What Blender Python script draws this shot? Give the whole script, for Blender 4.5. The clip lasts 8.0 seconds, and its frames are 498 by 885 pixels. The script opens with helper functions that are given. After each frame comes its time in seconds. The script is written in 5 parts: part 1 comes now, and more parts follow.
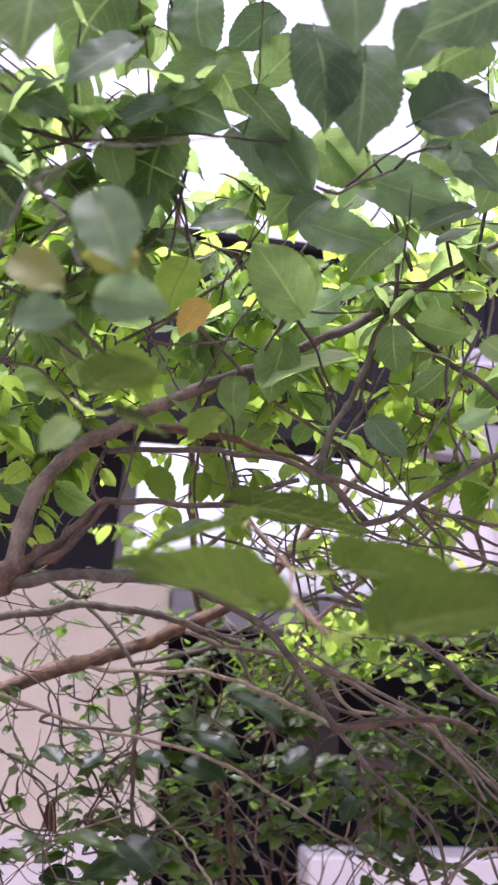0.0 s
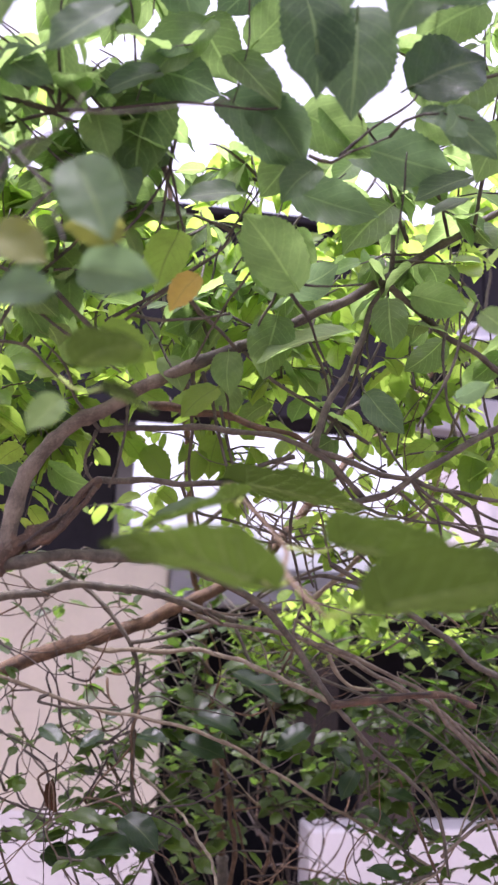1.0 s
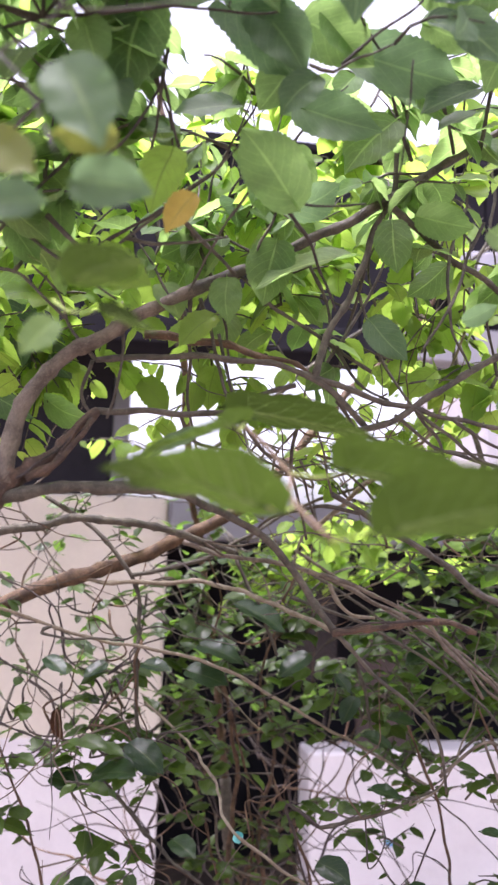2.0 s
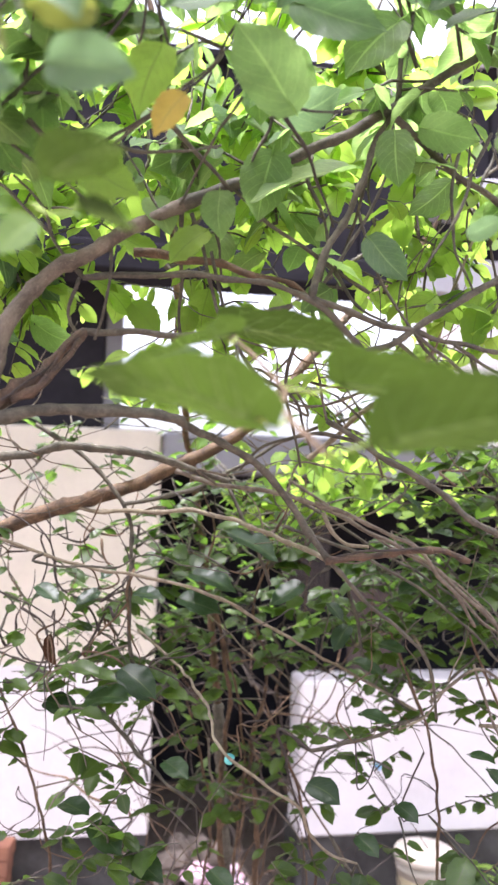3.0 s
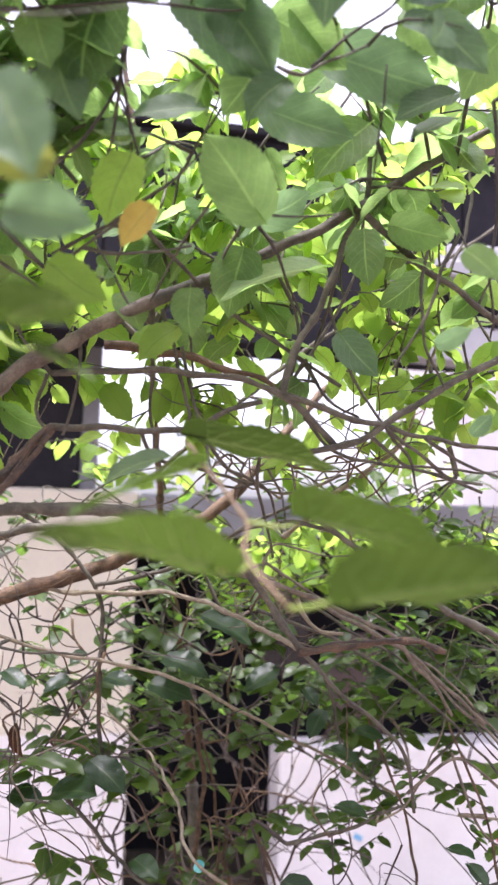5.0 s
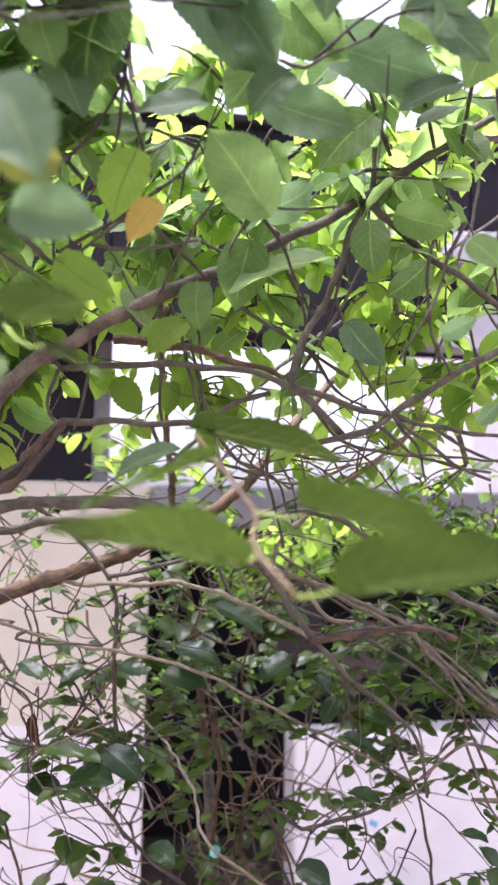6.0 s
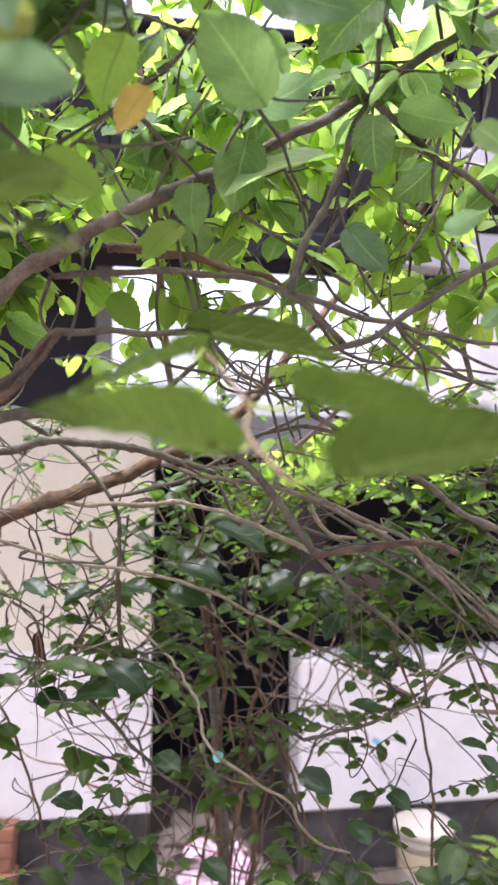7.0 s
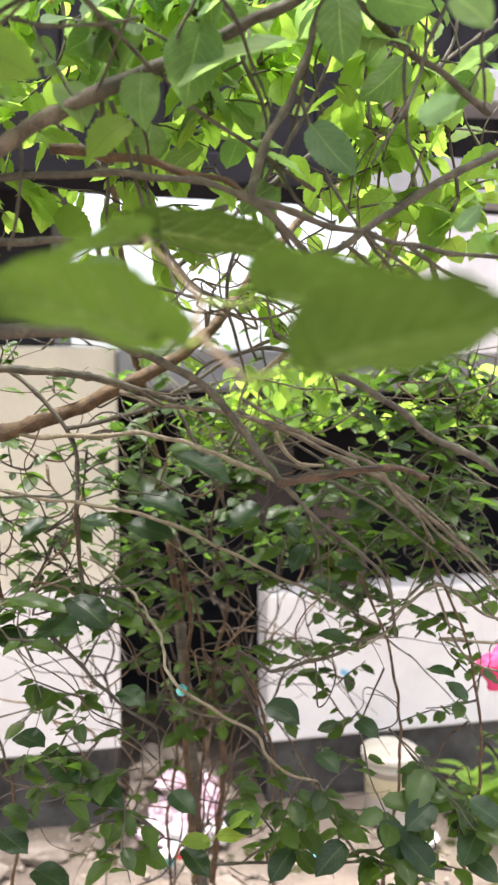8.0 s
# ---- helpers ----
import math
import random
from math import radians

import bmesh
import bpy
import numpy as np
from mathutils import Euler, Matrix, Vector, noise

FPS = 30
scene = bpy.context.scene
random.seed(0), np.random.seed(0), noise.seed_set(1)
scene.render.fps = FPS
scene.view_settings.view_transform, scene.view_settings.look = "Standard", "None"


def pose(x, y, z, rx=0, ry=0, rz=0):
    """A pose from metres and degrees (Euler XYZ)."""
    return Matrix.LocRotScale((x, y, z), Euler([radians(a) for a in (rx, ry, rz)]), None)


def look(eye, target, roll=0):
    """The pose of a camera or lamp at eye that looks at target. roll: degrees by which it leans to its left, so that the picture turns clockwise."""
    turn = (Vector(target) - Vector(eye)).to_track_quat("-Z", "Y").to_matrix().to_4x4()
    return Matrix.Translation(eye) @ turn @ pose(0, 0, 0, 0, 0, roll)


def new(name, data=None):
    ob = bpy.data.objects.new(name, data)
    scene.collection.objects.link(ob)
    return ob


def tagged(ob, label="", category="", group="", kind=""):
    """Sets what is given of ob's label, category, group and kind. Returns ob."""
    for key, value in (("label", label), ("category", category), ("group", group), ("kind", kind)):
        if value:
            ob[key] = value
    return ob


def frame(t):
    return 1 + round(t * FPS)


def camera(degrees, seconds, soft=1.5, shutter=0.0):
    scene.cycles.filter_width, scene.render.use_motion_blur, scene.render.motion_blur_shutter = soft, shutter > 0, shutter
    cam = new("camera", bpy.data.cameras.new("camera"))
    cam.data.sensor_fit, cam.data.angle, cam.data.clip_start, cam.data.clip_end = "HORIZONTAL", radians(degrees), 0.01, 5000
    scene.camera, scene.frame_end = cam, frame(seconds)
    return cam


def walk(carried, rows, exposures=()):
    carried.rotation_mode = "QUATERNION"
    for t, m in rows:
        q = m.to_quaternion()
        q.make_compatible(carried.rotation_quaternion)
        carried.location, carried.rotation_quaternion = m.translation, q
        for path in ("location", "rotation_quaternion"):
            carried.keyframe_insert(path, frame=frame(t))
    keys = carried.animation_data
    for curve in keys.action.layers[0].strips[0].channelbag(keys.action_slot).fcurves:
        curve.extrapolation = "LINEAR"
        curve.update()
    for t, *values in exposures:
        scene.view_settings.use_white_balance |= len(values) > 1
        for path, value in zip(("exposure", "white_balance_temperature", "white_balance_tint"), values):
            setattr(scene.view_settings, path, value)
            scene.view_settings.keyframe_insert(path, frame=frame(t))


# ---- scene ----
cam = camera(35.6, 8.0, soft=2.3)
# one row a pose: seconds, place in metres, turn in degrees
ROWS = [
    (0, 0.0000, 0.0000, 1.8600, 104.871, -2.718, -0.003),
    (0.5, 0.0013, -0.0062, 1.8558, 104.394, -2.341, -0.089),
    (1, 0.0052, 0.0179, 1.8631, 103.243, -2.007, 0.016),
    (1.5, -0.0018, 0.0272, 1.8616, 101.066, -1.396, -0.036),
    (3, 0.0034, 0.0801, 1.8388, 93.998, -1.656, -0.512),
    (3.5, 0.0085, 0.0819, 1.8351, 92.731, -1.614, -1.098),
    (4, 0.0233, 0.0897, 1.8934, 94.539, -1.423, -2.116),
    (4.5, 0.0169, 0.0917, 1.9178, 97.308, -1.654, -2.180),
    (6, 0.0208, 0.0756, 1.9205, 96.527, -0.815, -0.957),
    (6.5, 0.0249, 0.0867, 1.9006, 94.471, -0.536, -0.679),
    (7, 0.0326, 0.1005, 1.8829, 91.849, -0.444, -0.450),
    (7.5, 0.0284, 0.1358, 1.8513, 89.153, -0.215, -0.554),
    (8, 0.0453, 0.1700, 1.8530, 87.581, 0.224, -2.788),
]
EXP = 0.92
walk(cam, [(t, pose(x, y, z, rx, ry, rz)) for t, x, y, z, rx, ry, rz in ROWS],
     [(0, EXP + 0.22, 5900, 40), (1.5, EXP + 0.27, 5950, 36), (3, EXP + 0.86, 6050, 22), (4, EXP + 1.0, 6050, 21), (4.5, EXP + 0.8, 6050, 23), (6, EXP + 0.52, 5900, 30), (7, EXP + 0.56, 6000, 23), (8, EXP + 0.65, 6450, 10)])
cam.data.dof.use_dof = True
cam.data.dof.focus_distance = 1.42
cam.data.dof.aperture_fstop = 4.6

# ---- world and sun: a bright hazy sky, the sun high behind the house ----
world = bpy.data.worlds.new("sky")
scene.world = world
world.use_nodes = True
wn = world.node_tree.nodes
sky = wn.new("ShaderNodeTexSky")
sky.sky_type = "NISHITA"
sky.sun_disc = False
sky.sun_elevation, sky.sun_rotation = radians(85), radians(238)
sky.dust_density, sky.air_density, sky.ozone_density = 6.0, 1.0, 0.6
wn["Background"].inputs["Strength"].default_value = 0.20
haze = wn.new("ShaderNodeHueSaturation")
haze.inputs["Saturation"].default_value = 0.3
world.node_tree.links.new(sky.outputs[0], haze.inputs["Color"])
world.node_tree.links.new(haze.outputs[0], wn["Background"].inputs["Color"])
sun = new("sun", bpy.data.lights.new("sun", "SUN"))
sun.data.energy, sun.data.angle, sun.data.color = 5.0, radians(20), (1.0, 0.97, 0.92)
sun.matrix_world = look((-0.65, -0.4, 9.0), (0, 0, 0))


# ---- materials ----
def material(name):
    m = bpy.data.materials.new(name)
    m.use_nodes = True
    return m, m.node_tree.nodes, m.node_tree.links, m.node_tree.nodes["Principled BSDF"]


def mixed(n, l, factor, a, b):
    """A colour mix of two colours or sockets."""
    x = n.new("ShaderNodeMix")
    x.data_type = "RGBA"
    for key, value in ((0, factor), (6, a), (7, b)):
        if isinstance(value, bpy.types.NodeSocket):
            l.new(value, x.inputs[key])
        else:
            x.inputs[key].default_value = value if key == 0 else (*value, 1)
    return x.outputs[2]


def noisy(n, l, scale, detail=4.0, rough=0.6, coords=None):
    x = n.new("ShaderNodeTexNoise")
    x.inputs["Scale"].default_value, x.inputs["Detail"].default_value, x.inputs["Roughness"].default_value = scale, detail, rough
    if coords:
        l.new(coords, x.inputs["Vector"])
    return x.outputs["Fac"]


def ramped(n, l, fac, low, high):
    x = n.new("ShaderNodeMapRange")
    x.inputs["From Min"].default_value, x.inputs["From Max"].default_value = low, high
    l.new(fac, x.inputs["Value"])
    return x.outputs["Result"]


def calc(n, l, op, a, b=0.0):
    x = n.new("ShaderNodeMath")
    x.operation = op
    for key, value in ((0, a), (1, b)):
        if isinstance(value, bpy.types.NodeSocket):
            l.new(value, x.inputs[key])
        else:
            x.inputs[key].default_value = value
    return x.outputs[0]


def bumped(n, l, shader, height, strength, distance):
    x = n.new("ShaderNodeBump")
    x.inputs["Strength"].default_value, x.inputs["Distance"].default_value = strength, distance
    l.new(height, x.inputs["Height"])
    l.new(x.outputs[0], shader.inputs["Normal"])


def plain(name, a, b, scale, rough=0.8, bump=0.4, distance=0.004, fine=90.0, metal=0.0, gloss=0.3):
    """A surface of two colours in large patches, with a fine grain in tone and relief."""
    m, n, l, s = material(name)
    at = n.new("ShaderNodeNewGeometry").outputs["Position"]
    big = ramped(n, l, noisy(n, l, scale, 6, 0.65, at), 0.35, 0.68)
    small = noisy(n, l, fine, 5, 0.7, at)
    base = mixed(n, l, big, a, b)
    grain = mixed(n, l, calc(n, l, "MULTIPLY", small, 0.35), base, tuple(c * 0.45 for c in a))
    l.new(grain, s.inputs["Base Color"])
    s.inputs["Roughness"].default_value, s.inputs["Metallic"].default_value = rough, metal
    s.inputs["Specular IOR Level"].default_value = gloss
    bumped(n, l, s, small, bump, distance)
    return m


def leafy(name, dark, light, through_colour, rough, clear, vein, thin=0.55, lit_vein=0.45):
    """A thin leaf: a waxy face that lets daylight through, with a pale midrib and side veins, each leaf of its own tone."""
    m, n, l, s = material(name)
    uv = n.new("ShaderNodeUVMap").outputs[0]
    parts = n.new("ShaderNodeSeparateXYZ")
    l.new(uv, parts.inputs[0])
    across = calc(n, l, "ABSOLUTE", calc(n, l, "SUBTRACT", parts.outputs[0], 0.5))
    along = parts.outputs[1]
    rib = calc(n, l, "LESS_THAN", across, 0.022)
    wave = calc(n, l, "FRACT", calc(n, l, "MULTIPLY", calc(n, l, "SUBTRACT", along, calc(n, l, "POWER", across, 1.25)), 6.0))
    side = calc(n, l, "LESS_THAN", calc(n, l, "ABSOLUTE", calc(n, l, "SUBTRACT", wave, 0.5)), 0.04)
    veins = calc(n, l, "MAXIMUM", rib, calc(n, l, "MULTIPLY", side, 0.55))
    mesh = n.new("ShaderNodeTexVoronoi")
    mesh.feature = "DISTANCE_TO_EDGE"
    mesh.inputs["Scale"].default_value = 15.0
    l.new(uv, mesh.inputs["Vector"])
    net = calc(n, l, "LESS_THAN", mesh.outputs["Distance"], 0.045)
    veins = calc(n, l, "MAXIMUM", veins, calc(n, l, "MULTIPLY", net, 0.22))
    own = n.new("ShaderNodeObjectInfo").outputs["Random"]
    isle = n.new("ShaderNodeNewGeometry").outputs["Random Per Island"]
    tone = calc(n, l, "FRACT", calc(n, l, "ADD", own, isle))
    at = n.new("ShaderNodeNewGeometry").outputs["Position"]
    blotch = noisy(n, l, 45, 4, 0.6, at)
    base = mixed(n, l, tone, dark, light)
    base = mixed(n, l, ramped(n, l, blotch, 0.45, 0.8), base, tuple(0.6 * a + 0.1 * b for a, b in zip(dark, light)))
    base = mixed(n, l, calc(n, l, "MULTIPLY", veins, vein), base, (0.36, 0.46, 0.16))
    l.new(base, s.inputs["Base Color"])
    s.inputs["Roughness"].default_value = rough
    s.inputs["Specular IOR Level"].default_value = clear
    bumped(n, l, s, calc(n, l, "ADD", calc(n, l, "MULTIPLY", veins, -0.6), noisy(n, l, 120, 3, 0.5, at)), 0.35, 0.002)
    t = n.new("ShaderNodeBsdfTranslucent")
    glow = mixed(n, l, tone, tuple(0.55 * c for c in through_colour), through_colour)
    glow = mixed(n, l, calc(n, l, "MULTIPLY", veins, 0.85), glow, tuple(lit_vein * c for c in through_colour))
    glow = mixed(n, l, calc(n, l, "MULTIPLY", ramped(n, l, noisy(n, l, 28, 5, 0.65, at), 0.42, 0.75), 0.55), glow, tuple(0.5 * c for c in through_colour))
    l.new(glow, t.inputs["Color"])
    add = n.new("ShaderNodeMixShader")
    add.inputs[0].default_value = thin
    l.new(s.outputs[0], add.inputs[1])
    l.new(t.outputs[0], add.inputs[2])
    l.new(add.outputs[0], n["Material Output"].inputs["Surface"])
    return m


def barky(name, pale, deep, speck, scale):
    """Bark: streaks along the limb, specks of pale pores and moss-grey patches."""
    m, n, l, s = material(name)
    uv = n.new("ShaderNodeUVMap").outputs[0]
    at = n.new("ShaderNodeNewGeometry").outputs["Position"]
    stretch = n.new("ShaderNodeMapping")
    stretch.inputs["Scale"].default_value = (14, 26, 1)
    l.new(uv, stretch.inputs["Vector"])
    streak = noisy(n, l, scale, 7, 0.7, stretch.outputs[0])
    patch = ramped(n, l, noisy(n, l, 34, 7, 0.7, at), 0.38, 0.62)
    base = mixed(n, l, patch, pale, deep)
    base = mixed(n, l, calc(n, l, "MULTIPLY", ramped(n, l, streak, 0.45, 0.75), 0.7), base, tuple(0.4 * c for c in deep))
    pores = ramped(n, l, noisy(n, l, 260, 2, 0.4, at), 0.62, 0.72)
    base = mixed(n, l, calc(n, l, "MULTIPLY", pores, 0.32), base, speck)
    l.new(base, s.inputs["Base Color"])
    s.inputs["Roughness"].default_value = 0.75
    bumped(n, l, s, calc(n, l, "ADD", streak, calc(n, l, "MULTIPLY", pores, 0.3)), 0.8, 0.004)
    return m


# green greyed towards blue: some haze before the crown is in this colour
LEAF = leafy("mulberry_leaf", (0.042, 0.088, 0.042), (0.090, 0.155, 0.062), (0.44, 0.66, 0.20), 0.6, 0.14, 0.45, 0.6, 1.25)
# lime green of young leaves, brightened to carry daylight on the far layer
YOUNG_LIT = leafy("young_lit_leaf", (0.08, 0.16, 0.035), (0.18, 0.29, 0.05), (0.56, 0.83, 0.12), 0.5, 0.2, 0.3, 0.68)
# leaf green darkened: the shade of the lower tangle is in this colour
SHRUB = leafy("shaded_shrub_leaf", (0.011, 0.027, 0.010), (0.058, 0.102, 0.024), (0.15, 0.30, 0.03), 0.32, 0.45, 0.3)
YELLOW = leafy("yellow_leaf", (0.40, 0.27, 0.04), (0.48, 0.34, 0.06), (0.50, 0.35, 0.06), 0.5, 0.35, 0.3)
FADED = leafy("faded_leaf", (0.13, 0.16, 0.04), (0.18, 0.19, 0.045), (0.30, 0.33, 0.06), 0.5, 0.25, 0.3)
DEAD = leafy("dead_leaf", (0.030, 0.015, 0.013), (0.052, 0.026, 0.018), (0.05, 0.018, 0.01), 0.7, 0.2, 0.3)
BARK = barky("grey_bark", (0.130, 0.112, 0.080), (0.050, 0.043, 0.031), (0.22, 0.18, 0.13), 3.0)
# speckled bark, lightened so the light on stems is in its colour
SPECK = barky("lit_speckled_bark", (0.21, 0.168, 0.122), (0.085, 0.064, 0.045), (0.33, 0.28, 0.21), 3.4)
BROWN = barky("brown_bark", (0.165, 0.098, 0.050), (0.052, 0.028, 0.014), (0.24, 0.17, 0.11), 2.2)
PALE = barky("pale_bark", (0.31, 0.26, 0.18), (0.16, 0.125, 0.08), (0.42, 0.36, 0.27), 3.0)
# bark darkened so thin stems read as silhouettes, shade put into the colour
TWIG = barky("silhouette_twig", (0.075, 0.055, 0.045), (0.035, 0.025, 0.022), (0.14, 0.11, 0.09), 3.0)
TORN = barky("torn_wood", (0.125, 0.073, 0.043), (0.040, 0.024, 0.016), (0.30, 0.21, 0.15), 1.2)
VEIN = plain("leaf_vein", (0.17, 0.26, 0.08), (0.22, 0.31, 0.10), 40, 0.5, 0.1, 0.001)
STEM = plain("green_stem", (0.22, 0.34, 0.06), (0.34, 0.36, 0.10), 30, 0.45, 0.2, 0.001)
TAN = plain("tan_stem", (0.14, 0.09, 0.055), (0.19, 0.135, 0.08), 40, 0.6, 0.4, 0.001)
CREAM = plain("cream_paint", (0.66, 0.60, 0.50), (0.52, 0.47, 0.39), 1.7, 0.75, 0.25, 0.003, 60)
WHITE = plain("white_paint", (0.76, 0.725, 0.735), (0.63, 0.59, 0.60), 2.0, 0.7, 0.25, 0.003, 60)
GREY = plain("grey_render", (0.24, 0.24, 0.26), (0.15, 0.15, 0.165), 2.5, 0.85, 0.5, 0.005, 50)
PLINTH = plain("plinth_render", (0.105, 0.10, 0.097), (0.035, 0.032, 0.031), 7, 0.9, 0.6, 0.006, 50, 0.0, 0.1)
# card brown darkened, the shade of the opening being part of it
CARD = plain("shaded_brown_card", (0.075, 0.053, 0.048), (0.05, 0.037, 0.034), 6, 0.85, 0.2, 0.001)
INK = plain("dark_ink", (0.03, 0.025, 0.025), (0.04, 0.03, 0.03), 10, 0.8, 0.1, 0.001)
# near-black for boards; on the inner walls this colour stands in for deep shade
DARK = plain("dark_boards_and_shade", (0.022, 0.021, 0.026), (0.034, 0.032, 0.038), 4, 1.0, 0.4, 0.004, 40, 0.0, 0.0)
TIN = plain("grey_concrete", (0.40, 0.395, 0.43), (0.31, 0.305, 0.335), 3, 0.8, 0.2, 0.002, 80)
IRON = plain("dark_iron", (0.03, 0.028, 0.027), (0.06, 0.045, 0.04), 12, 0.6, 0.5, 0.002)
SOIL = plain("bare_soil", (0.22, 0.175, 0.145), (0.105, 0.082, 0.068), 3.5, 0.95, 0.9, 0.012, 45)
STONE = plain("rubble_stone", (0.27, 0.22, 0.185), (0.16, 0.128, 0.108), 12, 0.9, 0.8, 0.006, 60)
BRICK = plain("lilac_brick", (0.34, 0.26, 0.30), (0.24, 0.18, 0.21), 6, 0.85, 0.5, 0.005)
PLASTIC = plain("cream_plastic", (0.46, 0.42, 0.39), (0.40, 0.36, 0.29), 5, 0.4, 0.1, 0.001)
LABEL = plain("yellowed_label", (0.46, 0.40, 0.27), (0.42, 0.35, 0.22), 9, 0.5, 0.1, 0.001)
BLUE = plain("blue_plastic", (0.10, 0.32, 0.60), (0.30, 0.55, 0.72), 40, 0.35, 0.2, 0.001)
TEAL = plain("teal_plastic", (0.08, 0.42, 0.42), (0.20, 0.55, 0.52), 40, 0.35, 0.2, 0.001)
PINK = plain("pink_cloth", (0.75, 0.07, 0.19), (0.66, 0.05, 0.15), 14, 0.8, 0.4, 0.002)
BAG = plain("pale_plastic", (0.66, 0.54, 0.60), (0.62, 0.32, 0.44), 16, 0.35, 0.2, 0.001)
RED = plain("red_plastic", (0.55, 0.03, 0.03), (0.4, 0.02, 0.02), 20, 0.4, 0.1, 0.001)


# ---- building blocks ----
def mesh_of(name, verts, faces, mat, smooth=True, uvs=None):
    me = bpy.data.meshes.new(name)
    me.from_pydata([tuple(v) for v in verts], [], faces)
    me.materials.append(mat)
    if uvs is not None:
        layer = me.uv_layers.new(name="UVMap")
        flat = [c for loop in me.loops for c in uvs[loop.vertex_index]]
        layer.data.foreach_set("uv", flat)
    if smooth:
        me.polygons.foreach_set("use_smooth", [True] * len(me.polygons))
    return me


def part(name, me, parent, label=""):
    ob = new(name, me)
    ob.parent = parent
    return tagged(ob, label)


def thing(name, label, category, at=(0, 0, 0), group="", kind=""):
    ob = new(name)
    ob.location = at
    ob.empty_display_size = 0.05
    return tagged(ob, label, category, group, kind)


def boxes(name, mat, spans, bevel=0.006):
    """One mesh of bevelled boxes, each given as (x0, x1, y0, y1, z0, z1)."""
    bm = bmesh.new()
    for x0, x1, y0, y1, z0, z1 in spans:
        made = bmesh.ops.create_cube(bm, size=1, matrix=Matrix.Translation(((x0 + x1) / 2, (y0 + y1) / 2, (z0 + z1) / 2)) @ Matrix.Diagonal((x1 - x0, y1 - y0, z1 - z0, 1)))
    if bevel:
        bmesh.ops.bevel(bm, geom=bm.edges[:], offset=bevel, segments=1, affect="EDGES")
    me = bpy.data.meshes.new(name)
    bm.to_mesh(me)
    bm.free()
    me.materials.append(mat)
    return me


def smooth_line(points, step):
    """A line through the points, rounded, at even steps; with each place's share of the way."""
    p = [Vector(q) for q in points]
    ends = [2 * p[0] - p[1], *p, 2 * p[-1] - p[-2]]
    line = []
    for i in range(1, len(ends) - 2):
        a, b, c, d = ends[i - 1 : i + 3]
        k = max(2, int((c - b).length / step))
        for j in range(k):
            t = j / k
            line.append(0.5 * (2 * b + (c - a) * t + (2 * a - 5 * b + 4 * c - d) * t * t + (3 * b - a - 3 * c + d) * t**3))
    line.append(p[-1])
    return line


def tube(name, points, r0, r1, mat, sides=8, step=0.02, rugged=0.12, crook=0.0, seed=0):
    """A tapered limb along the points, knobbly by the given share of its radius, closed at both ends."""
    line = smooth_line(points, step)
    if crook:
        line = [v + crook * Vector(noise.noise_vector(v * 14 + Vector((seed, 0, 0)))) * min(1, 4 * min(i, len(line) - 1 - i) / len(line)) for i, v in enumerate(line)]
    verts, faces, uvs, way = [], [], [], 0.0
    side = (line[1] - line[0]).orthogonal().normalized()
    n = len(line)
    for i, v in enumerate(line):
        ahead = (line[min(i + 1, n - 1)] - line[max(i - 1, 0)]).normalized()
        side = (side - ahead * side.dot(ahead)).normalized()
        up = ahead.cross(side)
        way += (v - line[i - 1]).length if i else 0
        r = r0 + (r1 - r0) * i / (n - 1)
        r *= 1 + rugged * 0.9 * noise.noise(v * 30 + Vector((seed, 3, 1)))
        joint = (way + 0.013 * seed) % 0.062 - 0.031
        r *= 1 + 1.4 * rugged * math.exp(-((joint / 0.006) ** 2))
        for k in range(sides):
            a = 2 * math.pi * k / sides
            out = math.cos(a) * side + math.sin(a) * up
            q = r * (1 + rugged * noise.noise((v + out * r) * 60 + Vector((0, seed, 0))))
            verts.append(v + out * q)
            uvs.append((k / sides if k <= sides / 2 else 1 - k / sides, way))
    for i in range(n - 1):
        for k in range(sides):
            a, b = i * sides + k, i * sides + (k + 1) % sides
            faces.append((a, b, b + sides, a + sides))
    faces.append(tuple(range(sides))[::-1])
    faces.append(tuple(range((n - 1) * sides, n * sides)))
    return mesh_of(name, verts, faces, mat, True, uvs)


def leaf_surface(seed, broad=0.62, stalk=0.22, curl=0.3, fold=0.25):
    """The face of a leaf of length 1 along +y, as a function of u across (-1 to 1) and s along (0 to 1): folded along the
    midrib, curling down, with a heart-shaped base and a drawn-out tip."""
    rnd = random.Random(seed)
    bend, twist, skew = curl * rnd.uniform(0.5, 1.5), rnd.uniform(-0.25, 0.25), rnd.uniform(-0.06, 0.06)
    lobe = rnd.uniform(0.7, 1.3)

    def face(u, s, wider=1.0):
        w = max(0.004, broad * 0.98 * s**0.40 * max(0, 1 - s) ** 0.70 * (1 - 0.55 * max(0, s - 0.74) / 0.26) * wider)
        x = u * w + skew * math.sin(math.pi * s)
        y = stalk + s - 0.16 * lobe * abs(u) ** 1.5 * max(0, 1 - s * 4)
        ruffle = 0.02 * math.sin(9 * s + 3 * u + seed) * abs(u) + 0.012 * math.sin(21 * s + seed) * u * u
        return (x, y, fold * abs(x) * (1 - 0.3 * s) - bend * 0.5 * s * s + ruffle + twist * x * s)

    return face


